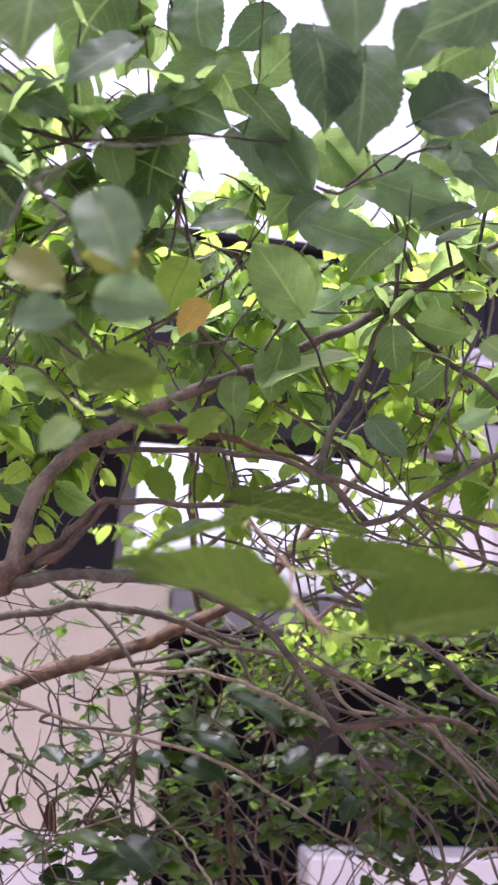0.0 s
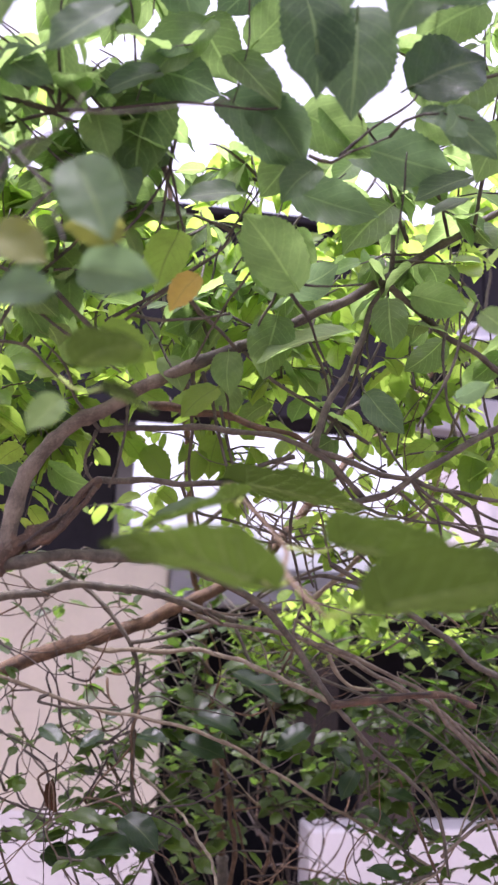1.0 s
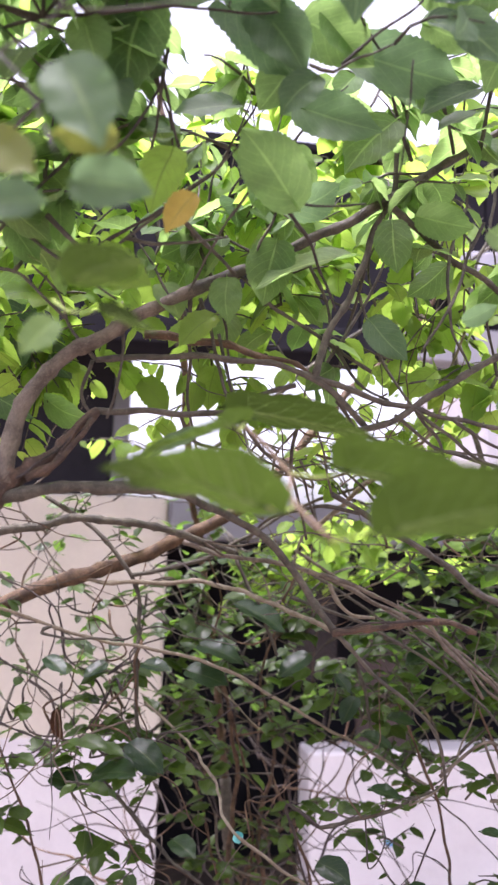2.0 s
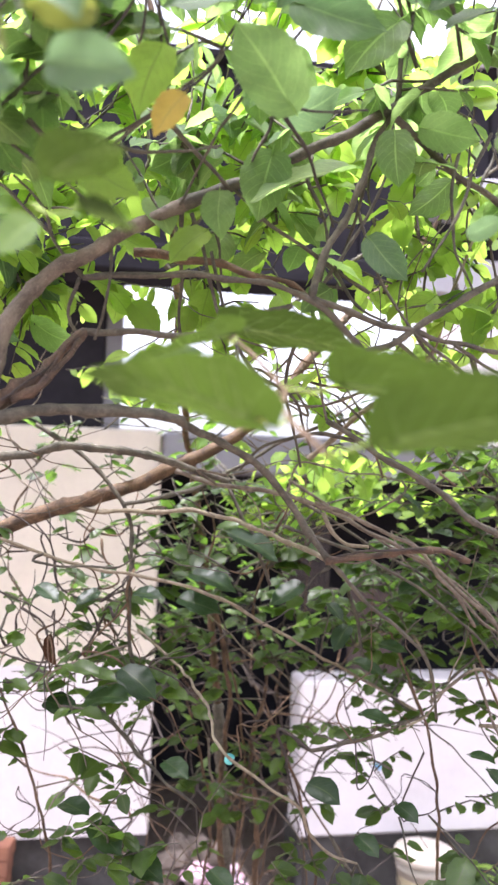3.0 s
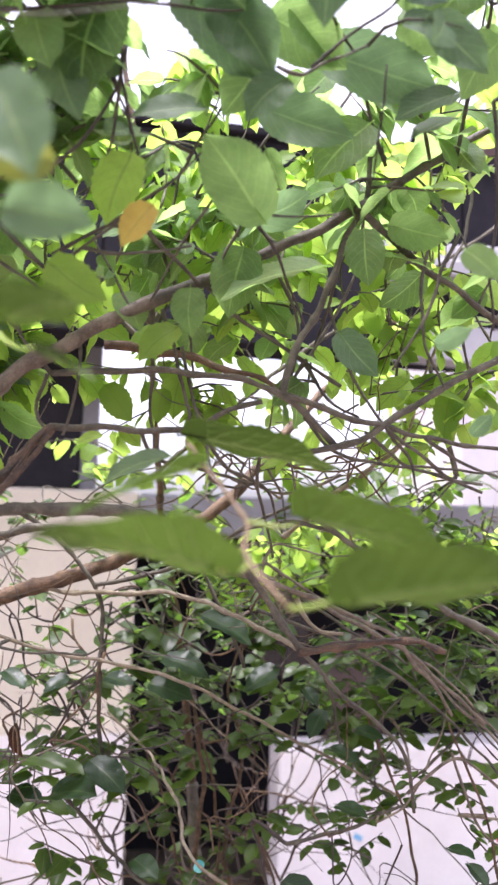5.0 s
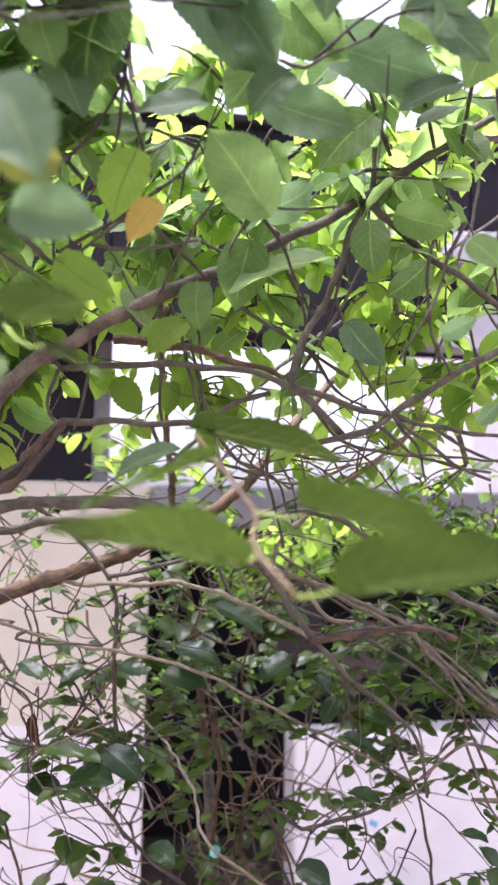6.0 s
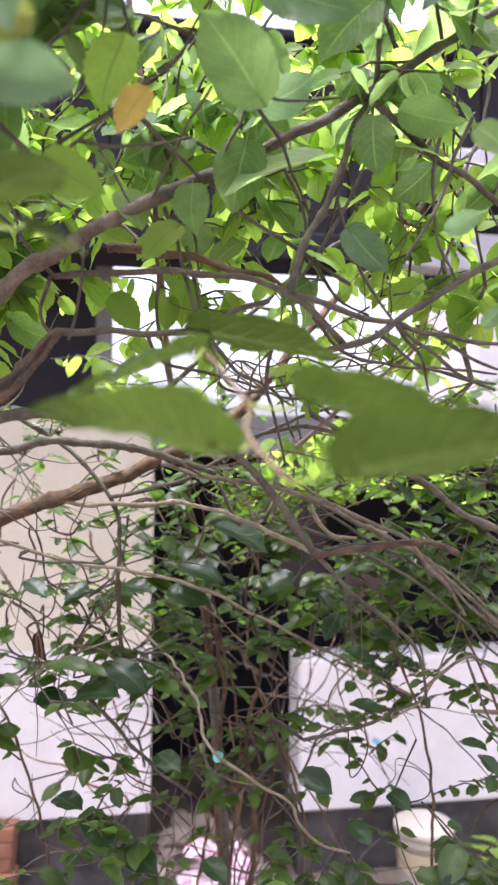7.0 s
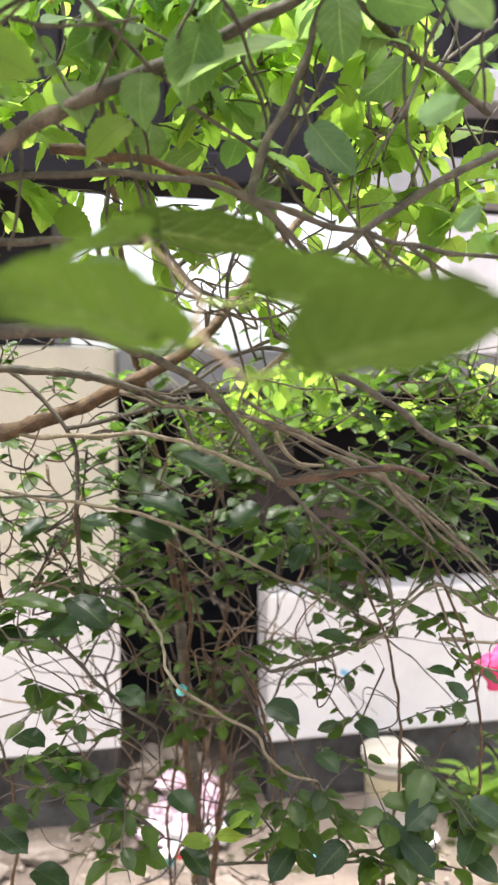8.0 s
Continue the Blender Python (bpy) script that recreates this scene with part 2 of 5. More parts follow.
def leaf_shape(seed, rows=9, cols=4, notch=0.05, stalk=0.22, **shape):
    """A leaf blade with a toothed edge, and the thin stalk that leads up to it from the origin."""
    face = leaf_surface(seed, stalk=stalk, **shape)
    verts, faces, uvs = [], [], []
    for i in range(rows + 1):
        s = i / rows
        for j in range(cols + 1):
            u = 2 * j / cols - 1
            verts.append(face(u, s, 1 + notch * (1 if i % 2 else -1) * (abs(u) > 0.9) * (0 < i < rows)))
            uvs.append((0.5 + 0.5 * u, s))
    for i in range(rows):
        for j in range(cols):
            a = i * (cols + 1) + j
            faces.append((a, a + 1, a + cols + 2, a + cols + 1))
    first = len(verts)
    for y, z in ((0, 0), (stalk * 0.55, 0.02), (stalk + 0.02, -0.004)):
        for k in range(3):
            a = 2.1 * k
            verts.append((0.012 * math.cos(a), y, z + 0.012 * math.sin(a)))
            uvs.append((0.5, 0.0))
    for i in range(2):
        for k in range(3):
            a, b = first + 3 * i + k, first + 3 * i + (k + 1) % 3
            faces.append((a, b, b + 3, a + 3))
    return verts, faces, uvs


def leaf_veins(seed, **shape):
    """The raised midrib and side veins of a large leaf."""
    face = leaf_surface(seed, **shape)
    rnd = random.Random(seed)
    lines = [([(0, 0.0), (0, 0.3), (0, 0.6), (0, 0.97)], 0.011)]
    for sgn in (-1, 1):
        for s0 in (0.005, 0.02, 0.17, 0.33, 0.48, 0.63, 0.77):
            s0 += rnd.uniform(-0.015, 0.015) * (s0 > 0.1)
            run = 0.12 if s0 == 0.005 else 0.30 - 0.14 * s0
            out = 0.95
            way = [(sgn * out * f, min(0.97, max(0.004, s0 + run * f**0.8))) for f in (0, 0.2, 0.4, 0.6, 0.8, 1.0)]
            lines.append((way, 0.0065))
            for f in (0.4, 0.7):
                u, v = sgn * out * f, s0 + run * f**0.8
                lines.append(([(u, v), (u + sgn * 0.07, v + 0.06), (u + sgn * 0.10, min(0.96, v + 0.12))], 0.003))
    verts, faces = [], []
    for way, r in lines:
        first = len(verts)
        for i, (u, v) in enumerate(way):
            q = r * (1 - 0.75 * i / (len(way) - 1))
            c = Vector(face(max(-1, min(1, u)), max(0.003, min(0.98, v))))
            for d in ((q, 0, 0), (0, 0, q), (-q, 0, 0), (0, 0, -q)):
                verts.append(c + Vector(d) + Vector((0, d[0] * 0.6, 0)))
        for i in range(len(way) - 1):
            for k in range(4):
                a, b = first + 4 * i + k, first + 4 * i + (k + 1) % 4
                faces.append((a, b, b + 4, a + 4))
    return mesh_of("vein_network", verts, faces, VEIN)


def leaf_kinds(name, mat, count, first, **shape):
    return [mesh_of(name, *leaf_shape(first + k, **shape)[:2], mat, True, leaf_shape(first + k, **shape)[2]) for k in range(count)]


def leaf_pose(base, tip, roll, length=None, stalk=0.22, face=(0, -1, 0.001)):
    """The pose of a leaf that hangs from base towards tip; at roll 0 its face looks as far as it can to -y, or as given."""
    b, t = Vector(base), Vector(tip)
    ahead = (t - b).normalized()
    face = Vector(face)
    face = (face - ahead * face.dot(ahead)).normalized()
    face = Matrix.Rotation(radians(roll), 3, ahead) @ face
    side = ahead.cross(face)
    size = (t - b).length / (1 + stalk) if length is None else length
    m = Matrix((side, ahead, face)).transposed().to_4x4()
    return Matrix.Translation(b) @ m @ Matrix.Scale(size, 4)


MULBERRY_LEAVES = leaf_kinds("leaf", LEAF, 8, 11, curl=0.35, rows=31, cols=6, notch=0.032, broad=0.80)
YOUNG_LIT_LEAVES = leaf_kinds("leaf", YOUNG_LIT, 7, 31, curl=0.3, broad=0.74, rows=15)
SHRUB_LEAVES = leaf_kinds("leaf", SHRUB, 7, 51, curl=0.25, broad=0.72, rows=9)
BIG = [dict(curl=0.16, fold=0.27, broad=w) for w in (0.74, 0.6, 0.9, 0.8, 0.6)]
# dusky copy of the leaf: silhouette shade and haze as blue-grey colour
WAXY = leafy("hazy_dusky_leaf", (0.054, 0.098, 0.062), (0.086, 0.136, 0.082), (0.26, 0.41, 0.18), 0.55, 0.16, 0.35, 0.55, 1.25)
BROAD = leafy("broad_leaf", (0.036, 0.064, 0.017), (0.048, 0.080, 0.020), (0.068, 0.112, 0.014), 0.55, 0.15, 0.0)
WET = leafy("glossy_leaf", (0.010, 0.028, 0.015), (0.022, 0.052, 0.025), (0.05, 0.11, 0.02), 0.32, 0.4, 0.25)
GLOSSY_LEAVES = leaf_kinds("leaf", WET, 5, 201, rows=23, cols=6, notch=0.03, curl=0.35, broad=0.76)
BIG_LEAVES = [leaf_kinds("leaf", BROAD, 1, 71 + k, rows=30, cols=10, notch=0.03, **shape)[0] for k, shape in enumerate(BIG)]
BIG_VEINS = [leaf_veins(71 + k, **shape) for k, shape in enumerate(BIG)]
DUSKY_LEAVES = leaf_kinds("leaf", WAXY, 6, 151, rows=31, cols=6, notch=0.032, curl=0.3, broad=0.75)
YELLOW_LEAF = leaf_kinds("leaf", YELLOW, 1, 91, rows=14, broad=0.8, curl=0.5)[0]
FADED_LEAF = leaf_kinds("leaf", FADED, 1, 97, rows=16, broad=0.7)[0]
DEAD_LEAF = leaf_kinds("leaf", DEAD, 1, 93, rows=10, broad=0.4, curl=0.9, fold=0.9)[0]


def hang_leaf(tree, me, base, tip, roll, label="", face=(0, -1, 0.001)):
    ob = part("leaf", me, tree, label)
    ob.matrix_basis = leaf_pose(base, tip, roll, None, 0.22, face)
    if me in BIG_LEAVES:
        part("vein_network", BIG_VEINS[BIG_LEAVES.index(me)], ob, "pale green raised leaf veins")
    return ob


GROWN = {}


def limb(tree, mat, r0, r1, *points, name="branch", label="", sides=9, crook=0.008, rugged=0.2):
    """A branch of a plant, in millimetres of radius, through the points."""
    seed = len(GROWN.setdefault(tree.name, [])) + 1
    me = tube(name, points, r0 / 1000, r1 / 1000, mat, sides, 0.012, rugged, crook, seed)
    line = smooth_line(points, 0.05)
    GROWN[tree.name].append(line)
    return part(name, me, tree, label)


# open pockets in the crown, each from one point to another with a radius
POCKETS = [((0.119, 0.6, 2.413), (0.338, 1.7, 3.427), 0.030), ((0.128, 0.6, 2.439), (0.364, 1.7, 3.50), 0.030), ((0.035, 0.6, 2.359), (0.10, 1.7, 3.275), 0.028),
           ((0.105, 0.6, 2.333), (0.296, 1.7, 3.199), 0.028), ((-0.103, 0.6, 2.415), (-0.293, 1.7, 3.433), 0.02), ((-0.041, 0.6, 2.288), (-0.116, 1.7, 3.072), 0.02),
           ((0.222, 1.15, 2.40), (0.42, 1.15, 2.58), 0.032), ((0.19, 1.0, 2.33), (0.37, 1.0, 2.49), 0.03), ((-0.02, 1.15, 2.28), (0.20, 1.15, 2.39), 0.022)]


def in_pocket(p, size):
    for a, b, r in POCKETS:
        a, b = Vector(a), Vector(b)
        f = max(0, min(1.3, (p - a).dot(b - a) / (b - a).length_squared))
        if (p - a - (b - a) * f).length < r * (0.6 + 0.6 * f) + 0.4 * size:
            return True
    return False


class Foliage:
    """Twigs with leaves that grow from a plant's limbs into a region; the first ones are parts, the rest one mesh."""

    def __init__(self, tree, kinds, bark, singles, seed, lean=-0.4, spread=0.65):
        self.tree, self.kinds, self.bark, self.left = tree, kinds, bark, singles
        self.rnd, self.lean, self.spread = random.Random(seed), lean, spread
        self.verts, self.faces, self.uvs = [], [], []

    def leaf(self, at, ahead, size):
        rnd = self.rnd
        me = rnd.choice(self.kinds)
        tilt = Vector((rnd.gauss(0, 0.85 * self.spread), rnd.gauss(self.lean, self.spread), 1.0))
        m = leaf_pose(at, at + ahead, 0, size, 0.22, tilt)
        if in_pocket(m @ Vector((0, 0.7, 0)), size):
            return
        if self.left > 0:
            self.left -= 1
            part("leaf", me, self.tree).matrix_basis = m
            return
        first = len(self.verts)
        self.verts += [m @ v.co for v in me.vertices]
        shift = {}
        for loop, c in zip(me.loops, me.uv_layers[0].data):
            shift[loop.vertex_index] = tuple(c.uv)
        self.uvs += [shift.get(i, (0.5, 0)) for i in range(len(me.vertices))]
        self.faces += [tuple(first + i for i in p.vertices) for p in me.polygons]

    def spray(self, end, size, leaves, reach, droop):
        rnd = self.rnd
        line = min(GROWN[self.tree.name], key=lambda q: min((v - end).length for v in q) * rnd.uniform(0.8, 1.3))
        start = min(line, key=lambda v: (v - end).length * rnd.uniform(0.9, 1.15))
        if (end - start).length < 0.14:
            turn = rnd.uniform(0, 6.28)
            end = end + Vector((0.14 * math.cos(turn), 0.08 * math.sin(turn), rnd.uniform(-0.05, 0.12)))
        if (end - start).length > reach:
            start = end + (start - end).normalized() * reach
        mid = (start + end) / 2 + Vector((rnd.uniform(-1, 1), rnd.uniform(-1, 1), rnd.uniform(0, 1.2))) * 0.12 * (end - start).length
        path = smooth_line((start, mid, end), 0.02)
        part("twig", tube("twig", (start, mid, end), 0.0026 * rnd.uniform(0.8, 1.3), 0.001, self.bark, 5, 0.03, 0.15, 0.008, rnd.randint(1, 99)), self.tree)
        for k in range(leaves):
            s = 1 - 0.8 * (k + rnd.uniform(0, 0.5)) / max(1, leaves)
            at = path[max(0, min(len(path) - 1, int(s * (len(path) - 1))))]
            turn = rnd.uniform(0, 2 * math.pi)
            ahead = Vector((math.cos(turn), 0.8 * math.sin(turn), -droop * rnd.uniform(0.1, 1.6))).normalized()
            self.leaf(at, ahead, size * rnd.choice((0.55, 0.75, 0.9, 1.0, 1.1, 1.2)))

    def fill(self, centre, radii, sprays, size, leaves=6, reach=0.35, droop=0.8):
        for _ in range(sprays):
            v = Vector([self.rnd.uniform(-1, 1) for _ in range(3)])
            self.spray(Vector(centre) + Vector([max(-1.2, min(1.2, a)) * r for a, r in zip(v, radii)]), size, leaves, reach, droop)

    def close(self):
        if self.verts:
            mat = self.kinds[0].materials[0]
            tagged(part("foliage", mesh_of("foliage", self.verts, self.faces, mat, True, self.uvs), self.tree), kind="stuff")


# ---- the setting ----
def ground():
    verts, faces = [], []
    xs = [-300, -60, -15, -6] + [-3 + 0.1 * i for i in range(71)] + [8, 15, 60, 300]
    ys = [-300, -60, -15, -4, -1] + [0.1 * i for i in range(61)] + [8, 15, 60, 300]
    for y in ys:
        for x in xs:
            near = max(0, 1 - max(abs(x), abs(y - 2)) / 6)
            verts.append((x, y, near * (0.03 * noise.noise((x * 1.3, y * 1.3, 0)) + 0.02 * noise.noise((x * 5, y * 5, 2)))))
    w = len(xs)
    for j in range(len(ys) - 1):
        for i in range(w - 1):
            a = j * w + i
            faces.append((a, a + 1, a + w + 1, a + w))
    tagged(new("ground", mesh_of("ground", verts, faces, SOIL)), "bare tan soil yard with stones and litter", "ground", kind="structure")


ground()

# The house front runs a little away from the path towards +x.
FRONT = Matrix.Translation((-0.38, 3.6, 0)) @ Matrix.Rotation(math.atan(0.16), 4, "Z")


def setting(name, label, category, me):
    ob = new(name, me)
    ob.matrix_world = FRONT
    return tagged(ob, label, category, kind="structure")


setting("wall_left", "cream painted masonry wall panel above a dark plinth", "wall", boxes("wall_left", CREAM, [(-3.2, 0.015, 0, 0.22, 0.35, 2.13)], 0.012))
# thin white sheet: sunlight on the lower wall, put in as colour
setting("wall_sunlit_band", "white sheet on the cream wall painting its sunlit lower part", "wall", boxes("wall_sunlit_band", WHITE, [(-3.2, 0.012, -0.012, -0.002, 0.352, 1.08)], 0.002))
setting("wall_right", "low white painted parapet wall under a barred opening", "wall", boxes("wall_right", WHITE, [(0.69, 3.6, 0, 0.22, 0.30, 1.0)], 0.012))
setting("plinth", "dark grey rendered plinth along the foot of the house", "plinth", boxes("plinth", PLINTH, [(-3.2, 0.013, 0.035, 0.3, -0.1, 0.35), (0.692, 3.6, 0.035, 0.3, -0.1, 0.30)], 0.01))
setting("lintel", "grey rendered concrete beam over the openings", "beam", boxes("lintel", GREY, [(0.018, 3.6, -0.06, 0.24, 1.94, 2.12)], 0.012))
# added wall: the darkness at the porch end is its near-black colour
setting("wall_porch", "near-black wall added where the porch end lies dark", "wall", boxes("wall_porch", DARK, [(-3.2, -0.262, 0.04, 0.18, 2.132, 2.9)], 0.006))
# room shell coloured near-black, so indoor shade is in the surfaces
setting("wall_back", "back wall inside the house, near-black for indoor shade", "wall", boxes("wall_back", DARK, [(-3.2, 3.6, 1.6, 1.75, -0.1, 2.04)], 0.0))
setting("wall_side_left", "side wall inside the house, near-black for indoor shade", "wall", boxes("wall_side_left", DARK, [(-3.4, -3.2, 0.25, 1.75, -0.1, 2.04)], 0.0))
setting("wall_side_right", "side wall inside the house, near-black for indoor shade", "wall", boxes("wall_side_right", DARK, [(3.6, 3.8, 0.25, 1.75, -0.1, 2.04)], 0.0))
setting("ceiling", "flat ceiling inside the house, near-black for indoor shade", "ceiling", boxes("ceiling", DARK, [(-3.4, 3.8, 0.245, 1.75, 2.04, 2.11)], 0.0))


def woven_blind():
    w = thing("woven_blind", "narrow dark woven mesh hanging from the beam over the opening", "blind")
    w.matrix_world = FRONT @ Matrix.Translation((0.6, 0.1, 1.3))
    part("rail", boxes("rail", IRON, [(-0.01, 0.25, -0.01, 0.01, 0.61, 0.642)], 0.003), w)
    lath = boxes("lath", IRON, [(0, 0.24, -0.004, 0.003, -0.005, 0.005)], 0.0)
    for k in range(36):
        part("lath", lath, w).location = (0, 0, 0.01 + 0.0168 * k)
    cord = boxes("cord", CARD, [(-0.002, 0.002, -0.008, -0.004, 0.0, 0.615)], 0.0)
    for k in range(9):
        part("cord", cord, w).location = (0.012 + 0.027 * k, 0, 0)
    return w


woven_blind()


def upper_storey():
    a = thing("upper_storey", "dark boarded upper storey front with pale grey concrete ledges", "facade")
    a.matrix_world = FRONT
    part("beam", boxes("beam", DARK, [(-3.4, 3.8, -0.42, -0.16, 2.74, 2.86)], 0.008), a)
    board = boxes("board", DARK, [(-0.098, 0.098, -0.40, -0.36, 2.862, 3.66)], 0.006)
    for k in range(36):
        part("board", board, a).location = (-3.3 + 0.2 * k, 0.004 * (k % 3), 0)
    part("backing", boxes("backing", DARK, [(-3.4, 3.8, -0.34, -0.30, 2.862, 3.66)], 0.0), a)
    part("cap", boxes("cap", DARK, [(-3.4, 3.8, -0.44, -0.28, 3.662, 3.70)], 0.006), a)
    for x in (-0.22, 3.4):
        part("post", boxes("post", GREY, [(x - 0.04, x + 0.04, 0.06, 0.14, 2.122, 2.9)], 0.006), a)
    part("tie", boxes("tie", DARK, [(-3.3, 3.7, -0.16, 0.14, 2.9, 2.96)], 0.004), a)
    ledge = part("ledge", boxes("ledge", TIN, [(1.0, 3.8, -0.62, -0.44, 0, 0.07), (1.0, 3.8, -0.46, -0.44, 0.07, 0.2)], 0.006), a, "pale grey concrete ledge")
    ledge.matrix_basis = Matrix.Translation((0, 0, 2.98)) @ Matrix.Rotation(radians(-3), 4, "Y")
    ledge = part("ledge", boxes("ledge", TIN, [(0.95, 3.8, -0.56, -0.44, 0, 0.16)], 0.006), a, "pale grey concrete ledge")
    ledge.matrix_basis = Matrix.Translation((0, 0, 2.74)) @ Matrix.Rotation(radians(2), 4, "Y")
    return a


upper_storey()


def far_house():
    """The gable and eaves of a neighbouring house, high behind the trees."""
    h = thing("neighbour_house", "lilac brick house gable with a dark tiled roof beyond the yard", "house", (3.2, 7.5, 0))
    # white stands in for the brightness behind the porch opening
    part("wall", boxes("wall", WHITE, [(-0.9, 3.0, 0, 3.0, -0.1, 4.4)], 0.01), h, "lower wall made white to keep the porch opening bright")
    part("wall", boxes("wall", BRICK, [(-0.88, 2.98, 0.02, 2.98, 4.4, 6.1)], 0.01), h)
    brick = boxes("brick", BRICK, [(-0.1, 0.1, -0.015, 0.0, -0.032, 0.032)], 0.004)
    for r in range(20):
        for c in range(12):
            part("brick", brick, h).location = (-0.78 + 0.22 * c + 0.11 * (r % 2), -0.001, 4.55 + 0.078 * r)
    roof = part("roof", boxes("roof", DARK, [(-1.5, 3.4, -0.5, 3.2, 0, 0.1)], 0.01), h)
    roof.matrix_basis = Matrix.Translation((0, 0, 6.15)) @ Matrix.Rotation(radians(-14), 4, "Y")
    part("eaves", boxes("eaves", TIN, [(-1.5, 3.4, -0.56, -0.502, -0.02, 0.12)], 0.01), h, "grey eaves board").matrix_basis = roof.matrix_basis.copy()
    return h


far_house()

# ---- the mulberry tree: a forked trunk, long limbs across the view and a canopy overhead ----
tree = thing("mulberry_tree", "spreading mulberry tree with grey-brown limbs and broad toothed green leaves", "tree", (0, 0, 0))

limb(tree, TORN, 33.9, 20.0, (-0.503, 1.100, 0.776), (-0.556, 1.100, 1.120), (-0.584, 1.120, 1.450), (-0.567, 1.150, 1.703), (-0.510, 1.150, 1.835), (-0.447, 1.170, 1.911), (-0.379, 1.180, 1.944), (-0.347, 1.190, 1.976), name="trunk", sides=14, rugged=0.3)
# one limb in two barks: lit end painted paler, backlit end darker
limb(tree, SPECK, 13.6, 10.0, (-0.363, 1.180, 1.957), (-0.359, 1.190, 2.023), (-0.337, 1.200, 2.093), (-0.297, 1.210, 2.153), (-0.232, 1.210, 2.192), (-0.159, 1.220, 2.243), (-0.087, 1.230, 2.283), name="limb", sides=12, rugged=0.16)
limb(tree, BARK, 10.0, 4.9, (-0.132, 1.226, 2.259), (-0.087, 1.230, 2.283), (-0.013, 1.240, 2.320), (0.053, 1.250, 2.358), (0.131, 1.260, 2.405), (0.222, 1.270, 2.453), (0.295, 1.280, 2.514), (0.373, 1.300, 2.572), (0.454, 1.320, 2.630), (0.566, 1.350, 2.707), name="limb", sides=12, rugged=0.16)
limb(tree, TORN, 13.3, 6.3, (-0.358, 1.190, 1.963), (-0.324, 1.200, 1.982), (-0.299, 1.210, 2.005), (-0.272, 1.230, 2.045), (-0.242, 1.250, 2.083), name="limb", label="split reddish-brown limb", rugged=0.35)
limb(tree, TORN, 6.0, 3.5, (-0.330, 1.180, 1.967), (-0.292, 1.190, 1.989), (-0.265, 1.210, 2.026), (-0.247, 1.235, 2.067), name="splinter_and_crack_shade", rugged=0.4, sides=6)
# dark rod laid on the split limb as the shade in its crack
limb(tree, TWIG, 1.6, 1.4, (-0.339, 1.165, 1.964), (-0.313, 1.178, 1.985), (-0.290, 1.192, 2.007), (-0.264, 1.212, 2.047), name="splinter_and_crack_shade", rugged=0.4, sides=6)
limb(tree, TORN, 3.0, 1.4, (-0.327, 1.175, 1.963), (-0.299, 1.185, 1.985), (-0.272, 1.200, 2.020), (-0.250, 1.225, 2.073), name="splinter_and_crack_shade", rugged=0.4, sides=6)
limb(tree, BARK, 5.6, 3.9, (-0.246, 1.250, 2.083), (-0.187, 1.250, 2.082), (-0.113, 1.250, 2.083), (-0.039, 1.250, 2.087), (0.015, 1.250, 2.112), (0.070, 1.250, 2.132))
limb(tree, BARK, 9.9, 7.0, (-0.378, 1.180, 1.935), (-0.336, 1.180, 1.942), (-0.282, 1.200, 1.954), (-0.224, 1.210, 1.960), (-0.156, 1.230, 1.961), (-0.086, 1.250, 1.950))
limb(tree, BARK, 4.8, 5.0, (-0.244, 1.220, 2.158), (-0.181, 1.220, 2.165), (-0.099, 1.230, 2.172), (-0.016, 1.240, 2.171), (0.051, 1.250, 2.158), (0.100, 1.250, 2.145), (0.146, 1.260, 2.109), (0.186, 1.280, 2.072))
limb(tree, BARK, 6.3, 3.3, (0.100, 1.250, 2.145), (0.120, 1.260, 2.214), (0.159, 1.270, 2.290), (0.187, 1.270, 2.369), (0.222, 1.270, 2.453), (0.239, 1.280, 2.534), (0.259, 1.300, 2.639))
limb(tree, BARK, 5.3, 2.9, (0.100, 1.250, 2.145), (0.183, 1.260, 2.121), (0.264, 1.270, 2.101), (0.327, 1.280, 2.088), (0.410, 1.300, 2.079), (0.484, 1.300, 2.075))
limb(tree, BARK, 5.0, 5.9, (0.148, 1.270, 2.059), (0.213, 1.270, 2.075), (0.264, 1.270, 2.101), (0.328, 1.280, 2.146), (0.414, 1.300, 2.201), (0.500, 1.320, 2.249))
limb(tree, BARK, 5.7, 4.8, (0.222, 1.270, 2.453), (0.274, 1.280, 2.404), (0.338, 1.300, 2.366), (0.387, 1.300, 2.332), (0.462, 1.320, 2.289))
limb(tree, BROWN, 8.0, 3.2, (-0.181, 1.300, 2.224), (-0.116, 1.300, 2.221), (-0.057, 1.300, 2.212), (0.012, 1.280, 2.193), (0.070, 1.260, 2.168), (0.100, 1.250, 2.145))
limb(tree, BARK, 3.1, 2.9, (-0.022, 1.240, 2.308), (0.037, 1.250, 2.259), (0.097, 1.270, 2.224), (0.139, 1.300, 2.204), (0.198, 1.300, 2.169))
limb(tree, BARK, 2.8, 2.1, (0.173, 1.270, 2.290), (0.193, 1.270, 2.231), (0.232, 1.270, 2.144), (0.264, 1.270, 2.101))
limb(tree, BARK, 3.2, 2.6, (0.264, 1.270, 2.101), (0.317, 1.280, 2.064), (0.369, 1.300, 2.027), (0.424, 1.300, 2.006))
limb(tree, BARK, 2.9, 2.4, (0.237, 1.300, 2.097), (0.308, 1.320, 2.045), (0.373, 1.350, 2.033), (0.457, 1.400, 2.027))
limb(tree, BARK, 3.0, 2.0, (0.360, 1.200, 2.390), (0.322, 1.200, 2.294), (0.287, 1.200, 2.225), (0.259, 1.200, 2.176))
